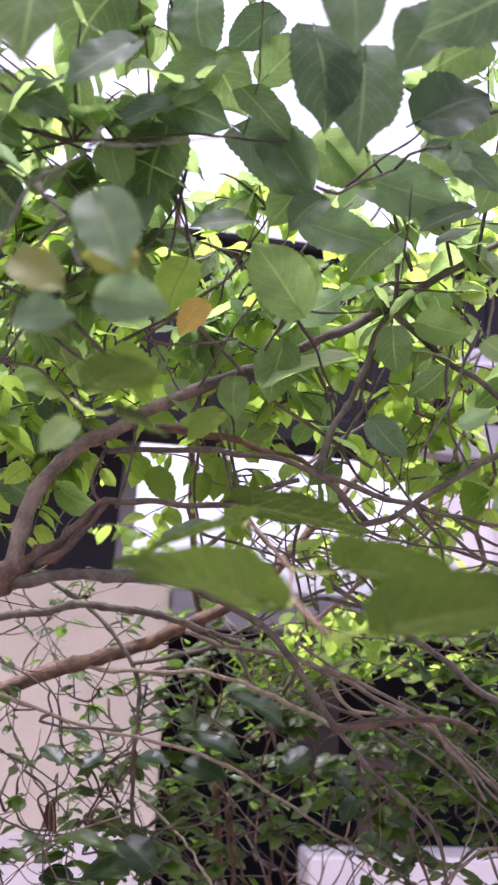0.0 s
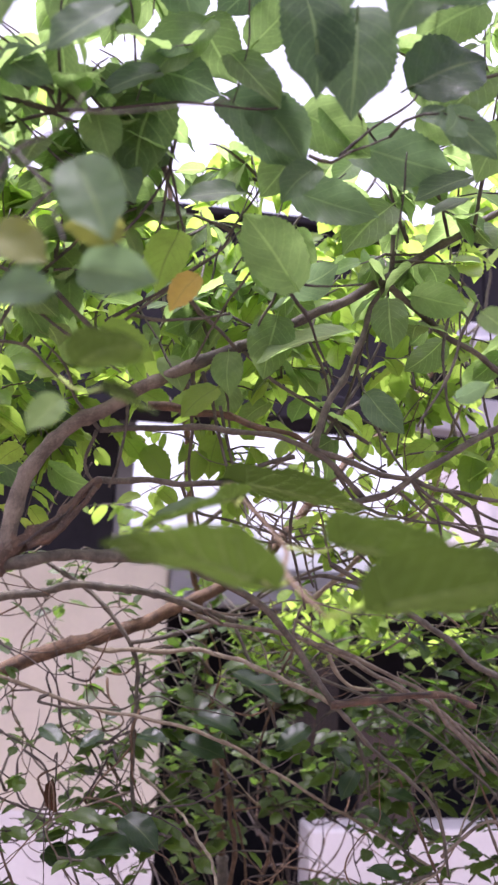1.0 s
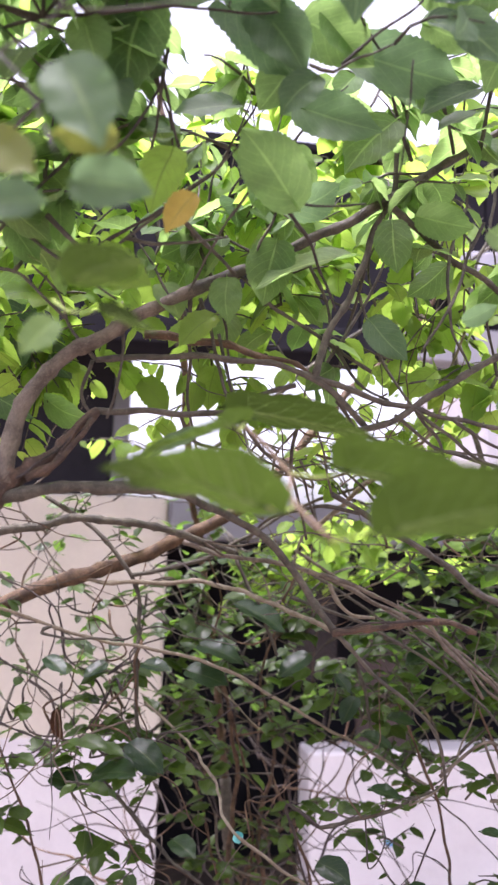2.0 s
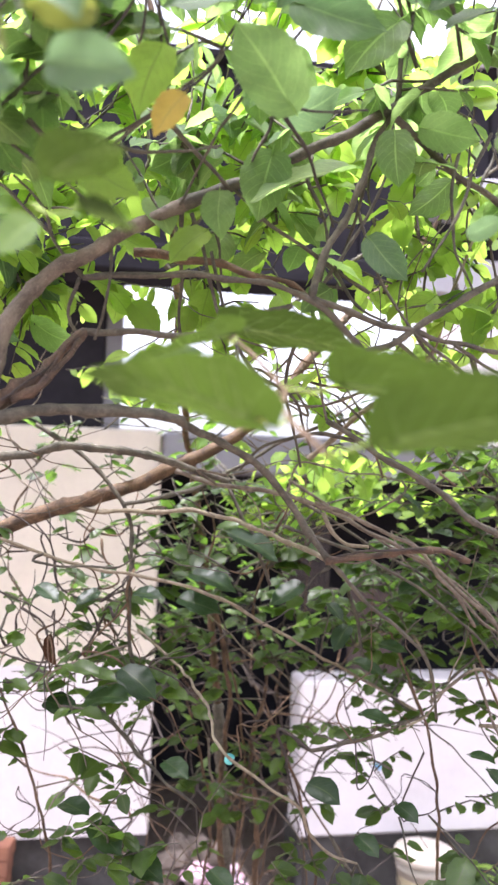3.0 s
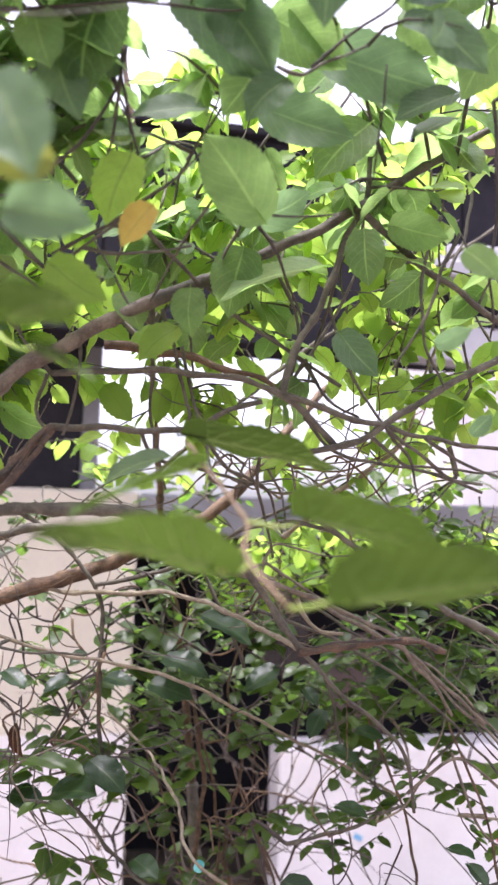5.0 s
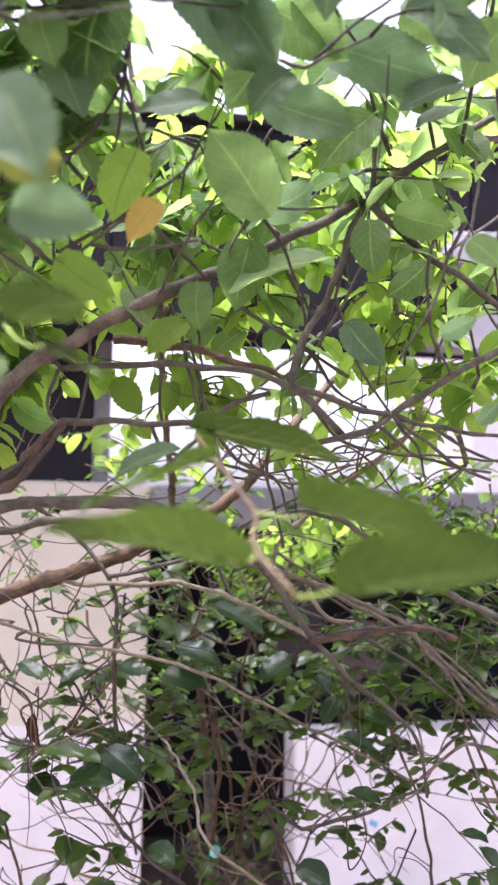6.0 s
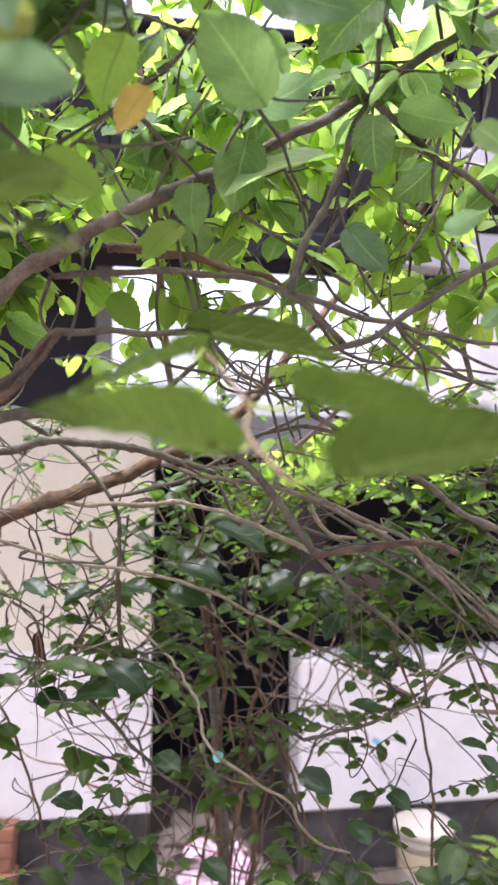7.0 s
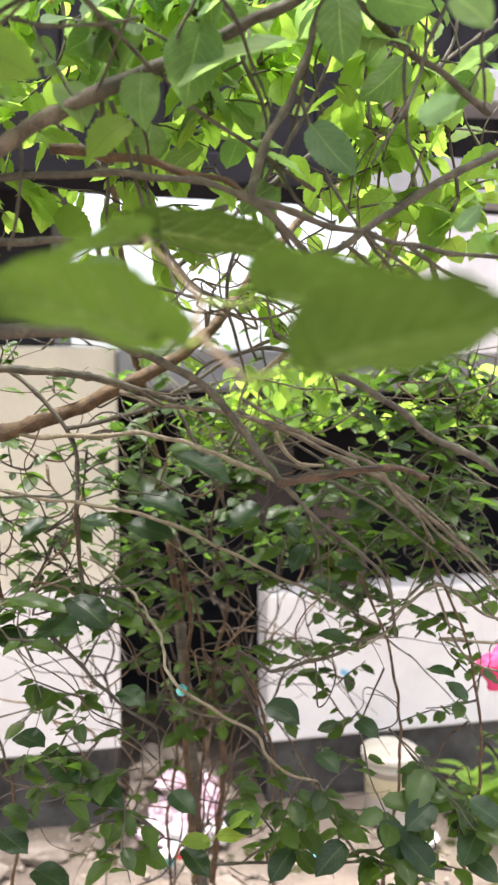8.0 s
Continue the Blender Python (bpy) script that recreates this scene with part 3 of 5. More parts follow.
limb(tree, BARK, 3.4, 2.1, (-0.249, 1.220, 2.157), (-0.266, 1.240, 2.105), (-0.246, 1.250, 2.070))
limb(tree, BARK, 3.5, 2.7, (-0.111, 1.150, 2.361), (-0.064, 1.180, 2.327), (-0.031, 1.220, 2.302))
limb(tree, BARK, 2.2, 1.7, (-0.012, 1.100, 2.381), (-0.051, 1.150, 2.339), (-0.082, 1.200, 2.304), (-0.105, 1.220, 2.270))
limb(tree, BARK, 2.5, 1.4, (-0.233, 1.100, 2.268), (-0.178, 1.080, 2.304), (-0.115, 1.050, 2.339), (-0.061, 1.020, 2.367), (-0.018, 1.000, 2.404))
limb(tree, BARK, 2.0, 1.5, (-0.147, 1.000, 2.507), (-0.128, 1.050, 2.473), (-0.121, 1.100, 2.434))
limb(tree, BARK, 3.7, 2.9, (-0.301, 1.100, 2.339), (-0.263, 1.100, 2.304), (-0.229, 1.120, 2.276), (-0.163, 1.150, 2.281))
limb(tree, BARK, 2.8, 1.5, (-0.055, 1.250, 2.213), (-0.026, 1.250, 2.099), (-0.004, 1.200, 2.028), (0.017, 1.100, 1.987))
limb(tree, BARK, 3.1, 2.5, (-0.085, 1.220, 2.262), (-0.059, 1.250, 2.184), (-0.036, 1.250, 2.108), (-0.048, 1.250, 2.079))
limb(tree, BARK, 2.7, 2.1, (-0.203, 1.220, 2.217), (-0.205, 1.220, 2.131), (-0.226, 1.240, 2.069))
limb(tree, BARK, 2.6, 1.3, (-0.302, 0.660, 2.119), (-0.264, 0.650, 2.173), (-0.240, 0.650, 2.232), (-0.222, 0.650, 2.278), (-0.197, 0.650, 2.297), (-0.177, 0.650, 2.317), (-0.166, 0.650, 2.343))
limb(tree, BARK, 1.3, 0.8, (-0.178, 0.650, 2.323), (-0.128, 0.660, 2.335), (-0.081, 0.680, 2.354), (-0.032, 0.720, 2.393))
limb(tree, BARK, 1.5, 0.8, (-0.222, 0.650, 2.278), (-0.194, 0.630, 2.237), (-0.177, 0.620, 2.200), (-0.154, 0.600, 2.158))
limb(tree, BARK, 2.7, 1.6, (-0.229, 0.950, 2.913), (-0.209, 0.950, 2.787), (-0.195, 0.950, 2.727), (-0.185, 0.960, 2.667), (-0.185, 0.980, 2.615))
limb(tree, BARK, 1.6, 1.1, (-0.161, 0.950, 2.884), (-0.161, 0.950, 2.790), (-0.161, 0.950, 2.699))
limb(tree, BARK, 1.6, 1.1, (-0.026, 0.950, 2.859), (-0.024, 0.950, 2.735), (-0.029, 0.950, 2.627), (-0.042, 0.960, 2.568))
limb(tree, BARK, 2.3, 1.5, (-0.300, 0.900, 2.344), (-0.276, 0.950, 2.424), (-0.230, 1.000, 2.503), (-0.169, 1.050, 2.619))
limb(tree, BARK, 3.6, 1.4, (0.377, 1.280, 2.541), (0.387, 1.200, 2.663), (0.377, 1.100, 2.692), (0.374, 1.050, 2.803), (0.363, 1.000, 2.930))
limb(tree, BARK, 3.2, 1.4, (0.336, 1.280, 2.550), (0.276, 1.150, 2.625), (0.245, 1.050, 2.690), (0.262, 1.000, 2.795), (0.273, 1.000, 2.926))
limb(tree, BARK, 2.9, 1.0, (0.259, 1.300, 2.639), (0.201, 1.150, 2.622), (0.132, 1.000, 2.597), (0.087, 0.900, 2.657), (0.072, 0.850, 2.758))
limb(tree, BARK, 3.1, 1.8, (-0.439, 1.100, 2.205), (-0.395, 1.100, 2.261), (-0.353, 1.100, 2.337), (-0.307, 1.100, 2.396), (-0.268, 1.100, 2.446), (-0.220, 1.080, 2.546))
limb(tree, BARK, 3.2, 2.1, (-0.021, 1.250, 2.081), (0.019, 1.300, 2.034), (0.083, 1.400, 2.010), (0.124, 1.500, 1.937))
limb(tree, BARK, 3.3, 2.0, (0.084, 1.300, 2.095), (0.070, 1.350, 2.033), (0.084, 1.400, 1.970), (0.105, 1.450, 1.894))
limb(tree, BARK, 3.2, 2.1, (0.139, 1.280, 2.113), (0.187, 1.350, 2.078), (0.255, 1.400, 2.058), (0.369, 1.450, 2.060), (0.491, 1.500, 2.056))
limb(tree, BARK, 3.2, 2.0, (-0.113, 1.250, 2.083), (-0.095, 1.300, 2.047), (-0.029, 1.350, 2.038), (0.052, 1.400, 2.018))
limb(tree, BARK, 3.7, 2.2, (0.202, 1.450, 1.943), (0.123, 1.500, 1.958), (0.040, 1.550, 1.930), (-0.002, 1.600, 1.891))
limb(tree, BARK, 3.2, 1.8, (0.264, 1.270, 2.101), (0.303, 1.300, 2.057), (0.321, 1.300, 2.001))
limb(tree, BARK, 3.2, 1.8, (0.327, 1.280, 2.088), (0.388, 1.300, 2.051), (0.453, 1.300, 2.031))
limb(tree, BARK, 3.1, 1.6, (-0.244, 1.220, 2.158), (-0.282, 1.200, 2.207), (-0.296, 1.180, 2.248), (-0.333, 1.150, 2.283))
limb(tree, BARK, 3.3, 1.8, (0.139, 1.300, 2.206), (0.176, 1.280, 2.144), (0.224, 1.280, 2.117))
limb(tree, BARK, 3.1, 1.7, (0.018, 1.240, 2.258), (0.005, 1.220, 2.326), (0.030, 1.200, 2.400), (0.045, 1.180, 2.484))
limb(tree, BARK, 3.2, 1.9, (0.192, 1.270, 2.375), (0.177, 1.300, 2.311), (0.165, 1.350, 2.252), (0.146, 1.350, 2.157))
limb(tree, BARK, 3.3, 1.8, (0.360, 1.300, 2.460), (0.315, 1.250, 2.341), (0.322, 1.250, 2.231), (0.349, 1.250, 2.164))
limb(tree, BARK, 2.5, 1.4, (0.067, 1.000, 2.517), (0.100, 1.000, 2.505), (0.133, 1.000, 2.530), (0.186, 1.020, 2.565))
limb(tree, BARK, 2.5, 1.5, (-0.124, 1.000, 2.536), (-0.138, 1.020, 2.473), (-0.146, 1.050, 2.425), (-0.180, 1.080, 2.373))
limb(tree, BARK, 2.8, 1.6, (-0.387, 1.100, 2.335), (-0.324, 1.100, 2.310), (-0.267, 1.100, 2.267), (-0.198, 1.120, 2.223))
limb(tree, BARK, 3.2, 1.5, (0.264, 1.280, 2.535), (0.219, 1.200, 2.578), (0.192, 1.100, 2.589))
limb(tree, BARK, 2.8, 1.6, (-0.185, 1.100, 2.307), (-0.127, 1.120, 2.309), (-0.041, 1.150, 2.335))
limb(tree, BARK, 2.9, 1.7, (-0.413, 1.150, 2.279), (-0.359, 1.150, 2.272), (-0.310, 1.150, 2.237), (-0.277, 1.180, 2.201))
limb(tree, TWIG, 2.4, 1.4, (-0.281, 0.950, 2.541), (-0.192, 0.950, 2.547), (-0.117, 0.960, 2.562), (0.009, 0.970, 2.569), (0.023, 0.970, 2.574))
limb(tree, TWIG, 2.5, 1.4, (-0.232, 1.000, 2.346), (-0.170, 1.000, 2.414), (-0.132, 1.000, 2.484), (-0.127, 1.000, 2.570), (-0.121, 1.000, 2.634))
limb(tree, TWIG, 2.6, 1.5, (-0.136, 1.020, 2.520), (-0.113, 1.030, 2.431), (-0.104, 1.050, 2.395))
limb(tree, TWIG, 2.8, 1.5, (-0.225, 1.100, 2.295), (-0.148, 1.100, 2.345), (-0.071, 1.100, 2.403), (-0.016, 1.100, 2.492), (0.003, 1.100, 2.535))
limb(tree, TWIG, 2.7, 1.5, (-0.015, 1.080, 2.468), (0.032, 1.080, 2.386), (0.078, 1.080, 2.354), (0.159, 1.100, 2.368))
limb(tree, TWIG, 2.8, 1.7, (0.032, 1.100, 2.375), (0.072, 1.120, 2.330), (0.090, 1.150, 2.300), (0.127, 1.200, 2.239))
limb(tree, TWIG, 2.8, 1.6, (0.379, 1.100, 2.544), (0.381, 1.100, 2.424), (0.380, 1.120, 2.333), (0.392, 1.150, 2.226))
limb(tree, TWIG, 1.4, 0.9, (0.207, 1.000, 2.527), (0.201, 1.020, 2.422), (0.194, 1.050, 2.374))
limb(tree, TWIG, 2.5, 1.4, (0.111, 1.000, 2.518), (0.156, 1.000, 2.558), (0.208, 1.000, 2.607), (0.246, 1.000, 2.656))
limb(tree, BARK, 3.3, 2.0, (-0.107, 1.300, 2.292), (-0.111, 1.350, 2.212), (-0.110, 1.400, 2.123), (-0.086, 1.450, 2.006))
limb(tree, BARK, 3.3, 1.9, (-0.098, 1.300, 2.387), (-0.059, 1.300, 2.293), (-0.040, 1.350, 2.196))
limb(tree, BARK, 3.3, 1.8, (0.110, 1.300, 2.159), (0.184, 1.300, 2.280), (0.224, 1.300, 2.392), (0.232, 1.300, 2.471))
limb(tree, BARK, 3.3, 1.8, (0.094, 1.300, 2.350), (0.127, 1.300, 2.255), (0.115, 1.300, 2.163))
limb(tree, TAN, 1.8, 2.3, (-0.025, 0.900, 2.022), (-0.007, 0.860, 1.999), (0.037, 0.767, 1.937), (0.040, 0.710, 1.904), (0.067, 0.670, 1.872), name="stem", label="tan young stem")
limb(tree, STEM, 1.8, 1.4, (0.037, 0.767, 1.937), (0.059, 0.762, 1.933), (0.082, 0.757, 1.937), name="stem", label="green leaf stalk")
limb(tree, STEM, 1.8, 1.4, (0.040, 0.710, 1.904), (0.028, 0.692, 1.897), (0.015, 0.673, 1.899), name="stem", label="green leaf stalk")
limb(tree, STEM, 1.8, 1.4, (0.067, 0.670, 1.872), (0.085, 0.647, 1.873), (0.104, 0.625, 1.881), name="stem", label="green leaf stalk")
limb(tree, STEM, 1.8, 1.4, (-0.007, 0.860, 1.999), (-0.010, 0.810, 1.986), (-0.014, 0.760, 1.981), name="stem", label="green leaf stalk")
hang_leaf(tree, BIG_LEAVES[0], (0.031, 0.685, 1.893), (-0.112, 0.620, 1.928), 0, "broad dark green leaf with pale raised veins", face=(-0.13, 0.28, 0.95))
hang_leaf(tree, BIG_LEAVES[1], (0.006, 0.778, 1.990), (-0.103, 0.680, 1.939), 0, "broad dark green leaf with pale raised veins", face=(-0.2, 0.16, 0.96))
hang_leaf(tree, BIG_LEAVES[2], (0.086, 0.635, 1.875), (0.219, 0.580, 1.909), 0, "broad dark green leaf with pale raised veins", face=(0.16, 0.38, 0.9))
hang_leaf(tree, BIG_LEAVES[3], (0.065, 0.774, 1.944), (0.209, 0.680, 1.923), 0, "broad dark green leaf with pale raised veins", face=(0.15, 0.36, 0.92))
hang_leaf(tree, BIG_LEAVES[4], (-0.041, 0.979, 2.040), (0.147, 0.930, 2.012), 0, "broad dark green leaf with pale raised veins", face=(0, 0.35, 0.94))
hang_leaf(tree, BIG_LEAVES[1], (-0.164, 0.673, 2.081), (-0.083, 0.600, 2.079), 0, face=(0.05, 0.38, 0.92))
hang_leaf(tree, BIG_LEAVES[4], (-0.133, 0.681, 2.061), (-0.076, 0.620, 2.034), 0, face=(0.1, 0.45, 0.9))
limb(tree, STEM, 1.5, 1.2, (-0.210, 0.820, 2.118), (-0.165, 0.740, 2.082), (-0.126, 0.670, 2.063), name="stem", label="green leaf stalk")
hang_leaf(tree, DUSKY_LEAVES[0], (-0.128, 0.984, 2.856), (-0.106, 0.960, 2.708), 10)
hang_leaf(tree, MULBERRY_LEAVES[1], (-0.130, 1.024, 2.858), (-0.140, 1.000, 2.736), -15)
hang_leaf(tree, DUSKY_LEAVES[2], (0.004, 1.004, 2.833), (-0.070, 0.980, 2.740), -10)
hang_leaf(tree, MULBERRY_LEAVES[3], (-0.025, 1.004, 2.691), (0.049, 0.980, 2.775), 10)
hang_leaf(tree, MULBERRY_LEAVES[4], (-0.103, 1.004, 2.753), (-0.046, 0.980, 2.637), 10)
hang_leaf(tree, MULBERRY_LEAVES[5], (-0.075, 0.964, 2.715), (-0.170, 0.940, 2.594), 15)
hang_leaf(tree, MULBERRY_LEAVES[6], (-0.054, 0.954, 2.647), (0.027, 0.930, 2.559), -20)
hang_leaf(tree, DUSKY_LEAVES[1], (0.073, 0.684, 2.590), (0.079, 0.660, 2.470), 10)
hang_leaf(tree, DUSKY_LEAVES[2], (0.047, 0.854, 2.669), (0.073, 0.830, 2.506), -15)
hang_leaf(tree, DUSKY_LEAVES[3], (0.119, 0.864, 2.648), (0.106, 0.840, 2.472), 8)
# two top leaves take the dark glossy kind to paint their silhouette shade
hang_leaf(tree, GLOSSY_LEAVES[1], (0.185, 0.930, 2.570), (0.325, 0.954, 2.672), 5)
hang_leaf(tree, GLOSSY_LEAVES[2], (0.341, 0.974, 2.806), (0.203, 0.950, 2.746), 10)
hang_leaf(tree, MULBERRY_LEAVES[2], (0.339, 1.024, 2.810), (0.226, 1.000, 2.721), -10)
hang_leaf(tree, MULBERRY_LEAVES[5], (0.344, 1.024, 2.685), (0.258, 1.000, 2.593), 10)
hang_leaf(tree, DUSKY_LEAVES[5], (0.286, 0.724, 2.609), (0.160, 0.700, 2.525), -15)
hang_leaf(tree, DUSKY_LEAVES[0], (0.213, 0.754, 2.608), (0.141, 0.730, 2.507), 10)
hang_leaf(tree, DUSKY_LEAVES[2], (-0.063, 1.004, 2.619), (0.058, 0.980, 2.502), -10)
hang_leaf(tree, MULBERRY_LEAVES[7], (0.047, 1.054, 2.634), (0.158, 1.030, 2.545), 15)
hang_leaf(tree, DUSKY_LEAVES[4], (0.129, 1.104, 2.608), (0.302, 1.080, 2.561), 0)
hang_leaf(tree, DUSKY_LEAVES[5], (0.332, 1.084, 2.547), (0.230, 1.060, 2.502), 40)
hang_leaf(tree, DUSKY_LEAVES[0], (0.044, 1.104, 2.521), (0.180, 1.080, 2.482), 0)
hang_leaf(tree, MULBERRY_LEAVES[3], (0.058, 1.004, 2.308), (-0.021, 0.980, 2.415), -5)
hang_leaf(tree, MULBERRY_LEAVES[4], (0.221, 1.154, 2.540), (0.134, 1.130, 2.449), 10)
hang_leaf(tree, DUSKY_LEAVES[3], (-0.020, 1.054, 2.489), (-0.117, 1.030, 2.469), 35)
hang_leaf(tree, DUSKY_LEAVES[4], (0.081, 1.004, 2.505), (0.031, 0.980, 2.439), 0)
hang_leaf(tree, MULBERRY_LEAVES[7], (0.056, 1.024, 2.544), (0.001, 1.000, 2.456), 0)
hang_leaf(tree, MULBERRY_LEAVES[0], (-0.153, 0.984, 2.607), (-0.172, 0.960, 2.452), 0)
hang_leaf(tree, YOUNG_LIT_LEAVES[4], (-0.110, 1.004, 2.398), (-0.136, 0.980, 2.299), 0)
hang_leaf(tree, YOUNG_LIT_LEAVES[5], (-0.221, 1.054, 2.270), (-0.141, 1.030, 2.215), 10)
hang_leaf(tree, DUSKY_LEAVES[3], (-0.156, 0.604, 2.246), (-0.119, 0.580, 2.161), 0)
hang_leaf(tree, FADED_LEAF, (-0.111, 0.624, 2.190), (-0.159, 0.600, 2.178), -20, "faded yellow-green leaf")
hang_leaf(tree, DUSKY_LEAVES[5], (-0.158, 0.644, 2.162), (-0.086, 0.620, 2.143), 10)
hang_leaf(tree, DUSKY_LEAVES[2], (-0.213, 0.604, 2.118), (-0.159, 0.580, 2.117), -10)
hang_leaf(tree, FADED_LEAF, (-0.228, 0.624, 2.188), (-0.172, 0.600, 2.148), 0, "faded yellow-green leaf")
hang_leaf(tree, MULBERRY_LEAVES[0], (0.167, 1.204, 2.333), (-0.002, 1.180, 2.290), 60)
hang_leaf(tree, MULBERRY_LEAVES[1], (0.037, 1.224, 2.374), (0.015, 1.200, 2.254), 0)
hang_leaf(tree, MULBERRY_LEAVES[2], (0.215, 1.204, 2.395), (0.219, 1.180, 2.301), 10)
hang_leaf(tree, MULBERRY_LEAVES[3], (0.261, 1.254, 2.424), (0.352, 1.230, 2.395), 20)
hang_leaf(tree, DUSKY_LEAVES[0], (0.182, 1.254, 2.248), (0.245, 1.230, 2.177), 0)
hang_leaf(tree, YOUNG_LIT_LEAVES[2], (-0.054, 1.204, 2.235), (-0.113, 1.180, 2.178), 20)
hang_leaf(tree, MULBERRY_LEAVES[6], (-0.043, 1.204, 2.296), (-0.038, 1.180, 2.216), 0)
hang_leaf(tree, DUSKY_LEAVES[3], (0.332, 1.104, 2.520), (0.258, 1.080, 2.482), 55)
hang_leaf(tree, MULBERRY_LEAVES[0], (0.377, 1.054, 2.614), (0.319, 1.030, 2.514), 0)
hang_leaf(tree, DUSKY_LEAVES[5], (-0.153, 0.754, 2.543), (-0.239, 0.730, 2.471), 20)
hang_leaf(tree, DUSKY_LEAVES[0], (-0.355, 0.904, 2.593), (-0.277, 0.880, 2.540), 10)
hang_leaf(tree, DUSKY_LEAVES[1], (-0.174, 0.974, 2.634), (-0.067, 0.950, 2.580), 25)
hang_leaf(tree, DUSKY_LEAVES[2], (-0.139, 0.954, 2.613), (-0.233, 0.930, 2.567), 20)
hang_leaf(tree, MULBERRY_LEAVES[5], (-0.239, 0.624, 2.498), (-0.241, 0.600, 2.385), 5)
hang_leaf(tree, MULBERRY_LEAVES[6], (-0.223, 0.904, 2.776), (-0.276, 0.880, 2.624), -10)
hang_leaf(tree, DUSKY_LEAVES[5], (-0.015, 1.004, 2.618), (0.059, 0.980, 2.502), 5)
hang_leaf(tree, MULBERRY_LEAVES[0], (0.098, 1.054, 2.648), (0.145, 1.030, 2.550), -10)
hang_leaf(tree, MULBERRY_LEAVES[2], (0.242, 1.104, 2.660), (0.320, 1.080, 2.612), 20)
hang_leaf(tree, MULBERRY_LEAVES[3], (-0.231, 0.954, 2.548), (-0.201, 0.930, 2.462), 0)
hang_leaf(tree, DUSKY_LEAVES[4], (-0.211, 0.984, 2.511), (-0.169, 0.960, 2.421), -15)
hang_leaf(tree, MULBERRY_LEAVES[5], (-0.173, 0.704, 2.063), (-0.197, 0.680, 2.026), 0)
hang_leaf(tree, DUSKY_LEAVES[0], (0.040, 1.154, 2.376), (0.127, 1.130, 2.410), 40)
hang_leaf(tree, MULBERRY_LEAVES[7], (0.288, 0.954, 2.269), (0.321, 0.930, 2.227), 10)
hang_leaf(tree, DUSKY_LEAVES[2], (0.267, 1.004, 2.163), (0.307, 0.980, 2.176), 30)
hang_leaf(tree, DUSKY_LEAVES[3], (0.343, 1.104, 2.068), (0.365, 1.080, 2.092), 10)
hang_leaf(tree, DUSKY_LEAVES[4], (-0.054, 1.104, 2.029), (-0.140, 1.080, 1.999), 60)
hang_leaf(tree, DUSKY_LEAVES[5], (-0.492, 1.504, 2.377), (-0.443, 1.480, 2.214), 0)
hang_leaf(tree, DUSKY_LEAVES[0], (-0.458, 1.554, 2.335), (-0.366, 1.530, 2.201), 20)
hang_leaf(tree, DUSKY_LEAVES[1], (-0.501, 1.454, 2.161), (-0.408, 1.430, 2.094), 40)
hang_leaf(tree, MULBERRY_LEAVES[6], (-0.404, 1.504, 2.157), (-0.312, 1.480, 2.102), 50)
hang_leaf(tree, YOUNG_LIT_LEAVES[0], (-0.229, 1.604, 2.222), (-0.169, 1.580, 2.146), 0)
hang_leaf(tree, YOUNG_LIT_LEAVES[4], (-0.109, 1.604, 2.218), (-0.117, 1.580, 2.146), 0)
hang_leaf(tree, YOUNG_LIT_LEAVES[2], (-0.075, 1.624, 2.263), (-0.089, 1.600, 2.158), 0)
hang_leaf(tree, YOUNG_LIT_LEAVES[3], (0.434, 1.504, 2.211), (0.419, 1.480, 2.118), 0)
hang_leaf(tree, YOUNG_LIT_LEAVES[4], (0.370, 1.554, 2.239), (0.301, 1.530, 2.178), 20)
hang_leaf(tree, YOUNG_LIT_LEAVES[5], (-0.244, 1.654, 2.257), (-0.268, 1.630, 2.183), 0)
hang_leaf(tree, YELLOW_LEAF, (-0.074, 0.966, 2.317), (-0.115, 0.966, 2.262), 10, "yellowed dying leaf")
canopy = Foliage(tree, MULBERRY_LEAVES, BARK, 200, 5)
canopy.fill((-0.301, 0.970, 2.594), (0.09, 0.12, 0.08), 7, 0.072, 5)
canopy.fill((-0.245, 1.070, 2.589), (0.08, 0.12, 0.08), 5, 0.072, 5)
canopy.fill((-0.331, 1.070, 2.493), (0.08, 0.15, 0.06), 5, 0.068, 5)
canopy.fill((0.315, 1.170, 2.652), (0.05, 0.12, 0.08), 4, 0.072, 5)
canopy.fill((-0.040, 1.170, 2.506), (0.10, 0.10, 0.04), 3, 0.068, 5)
canopy.fill((-0.198, 1.170, 2.441), (0.11, 0.12, 0.05), 4, 0.068, 5)
canopy.fill((0.148, 1.220, 2.486), (0.12, 0.12, 0.03), 3, 0.068, 5)
canopy.fill((0.401, 1.400, 2.604), (0.08, 0.10, 0.08), 2, 0.072, 5)
canopy.fill((0.100, 1.400, 2.529), (0.16, 0.10, 0.06), 4, 0.072, 5)
canopy.fill((-0.182, 1.400, 2.444), (0.20, 0.10, 0.06), 5, 0.068, 5)
canopy.fill((-0.379, 1.300, 2.359), (0.10, 0.10, 0.09), 4, 0.068, 5)
canopy.fill((0.309, 1.400, 2.397), (0.12, 0.10, 0.07), 2, 0.068, 5)
canopy.fill((0.106, 1.400, 2.319), (0.16, 0.10, 0.05), 3, 0.064, 5)
canopy.fill((0.237, 1.300, 2.211), (0.11, 0.10, 0.04), 2, 0.060, 5)
canopy.fill((-0.563, 1.000, 2.613), (0.12, 0.20, 0.19), 14, 0.072, 5)
canopy.fill((0.537, 1.100, 2.743), (0.13, 0.20, 0.21), 12, 0.072, 5)
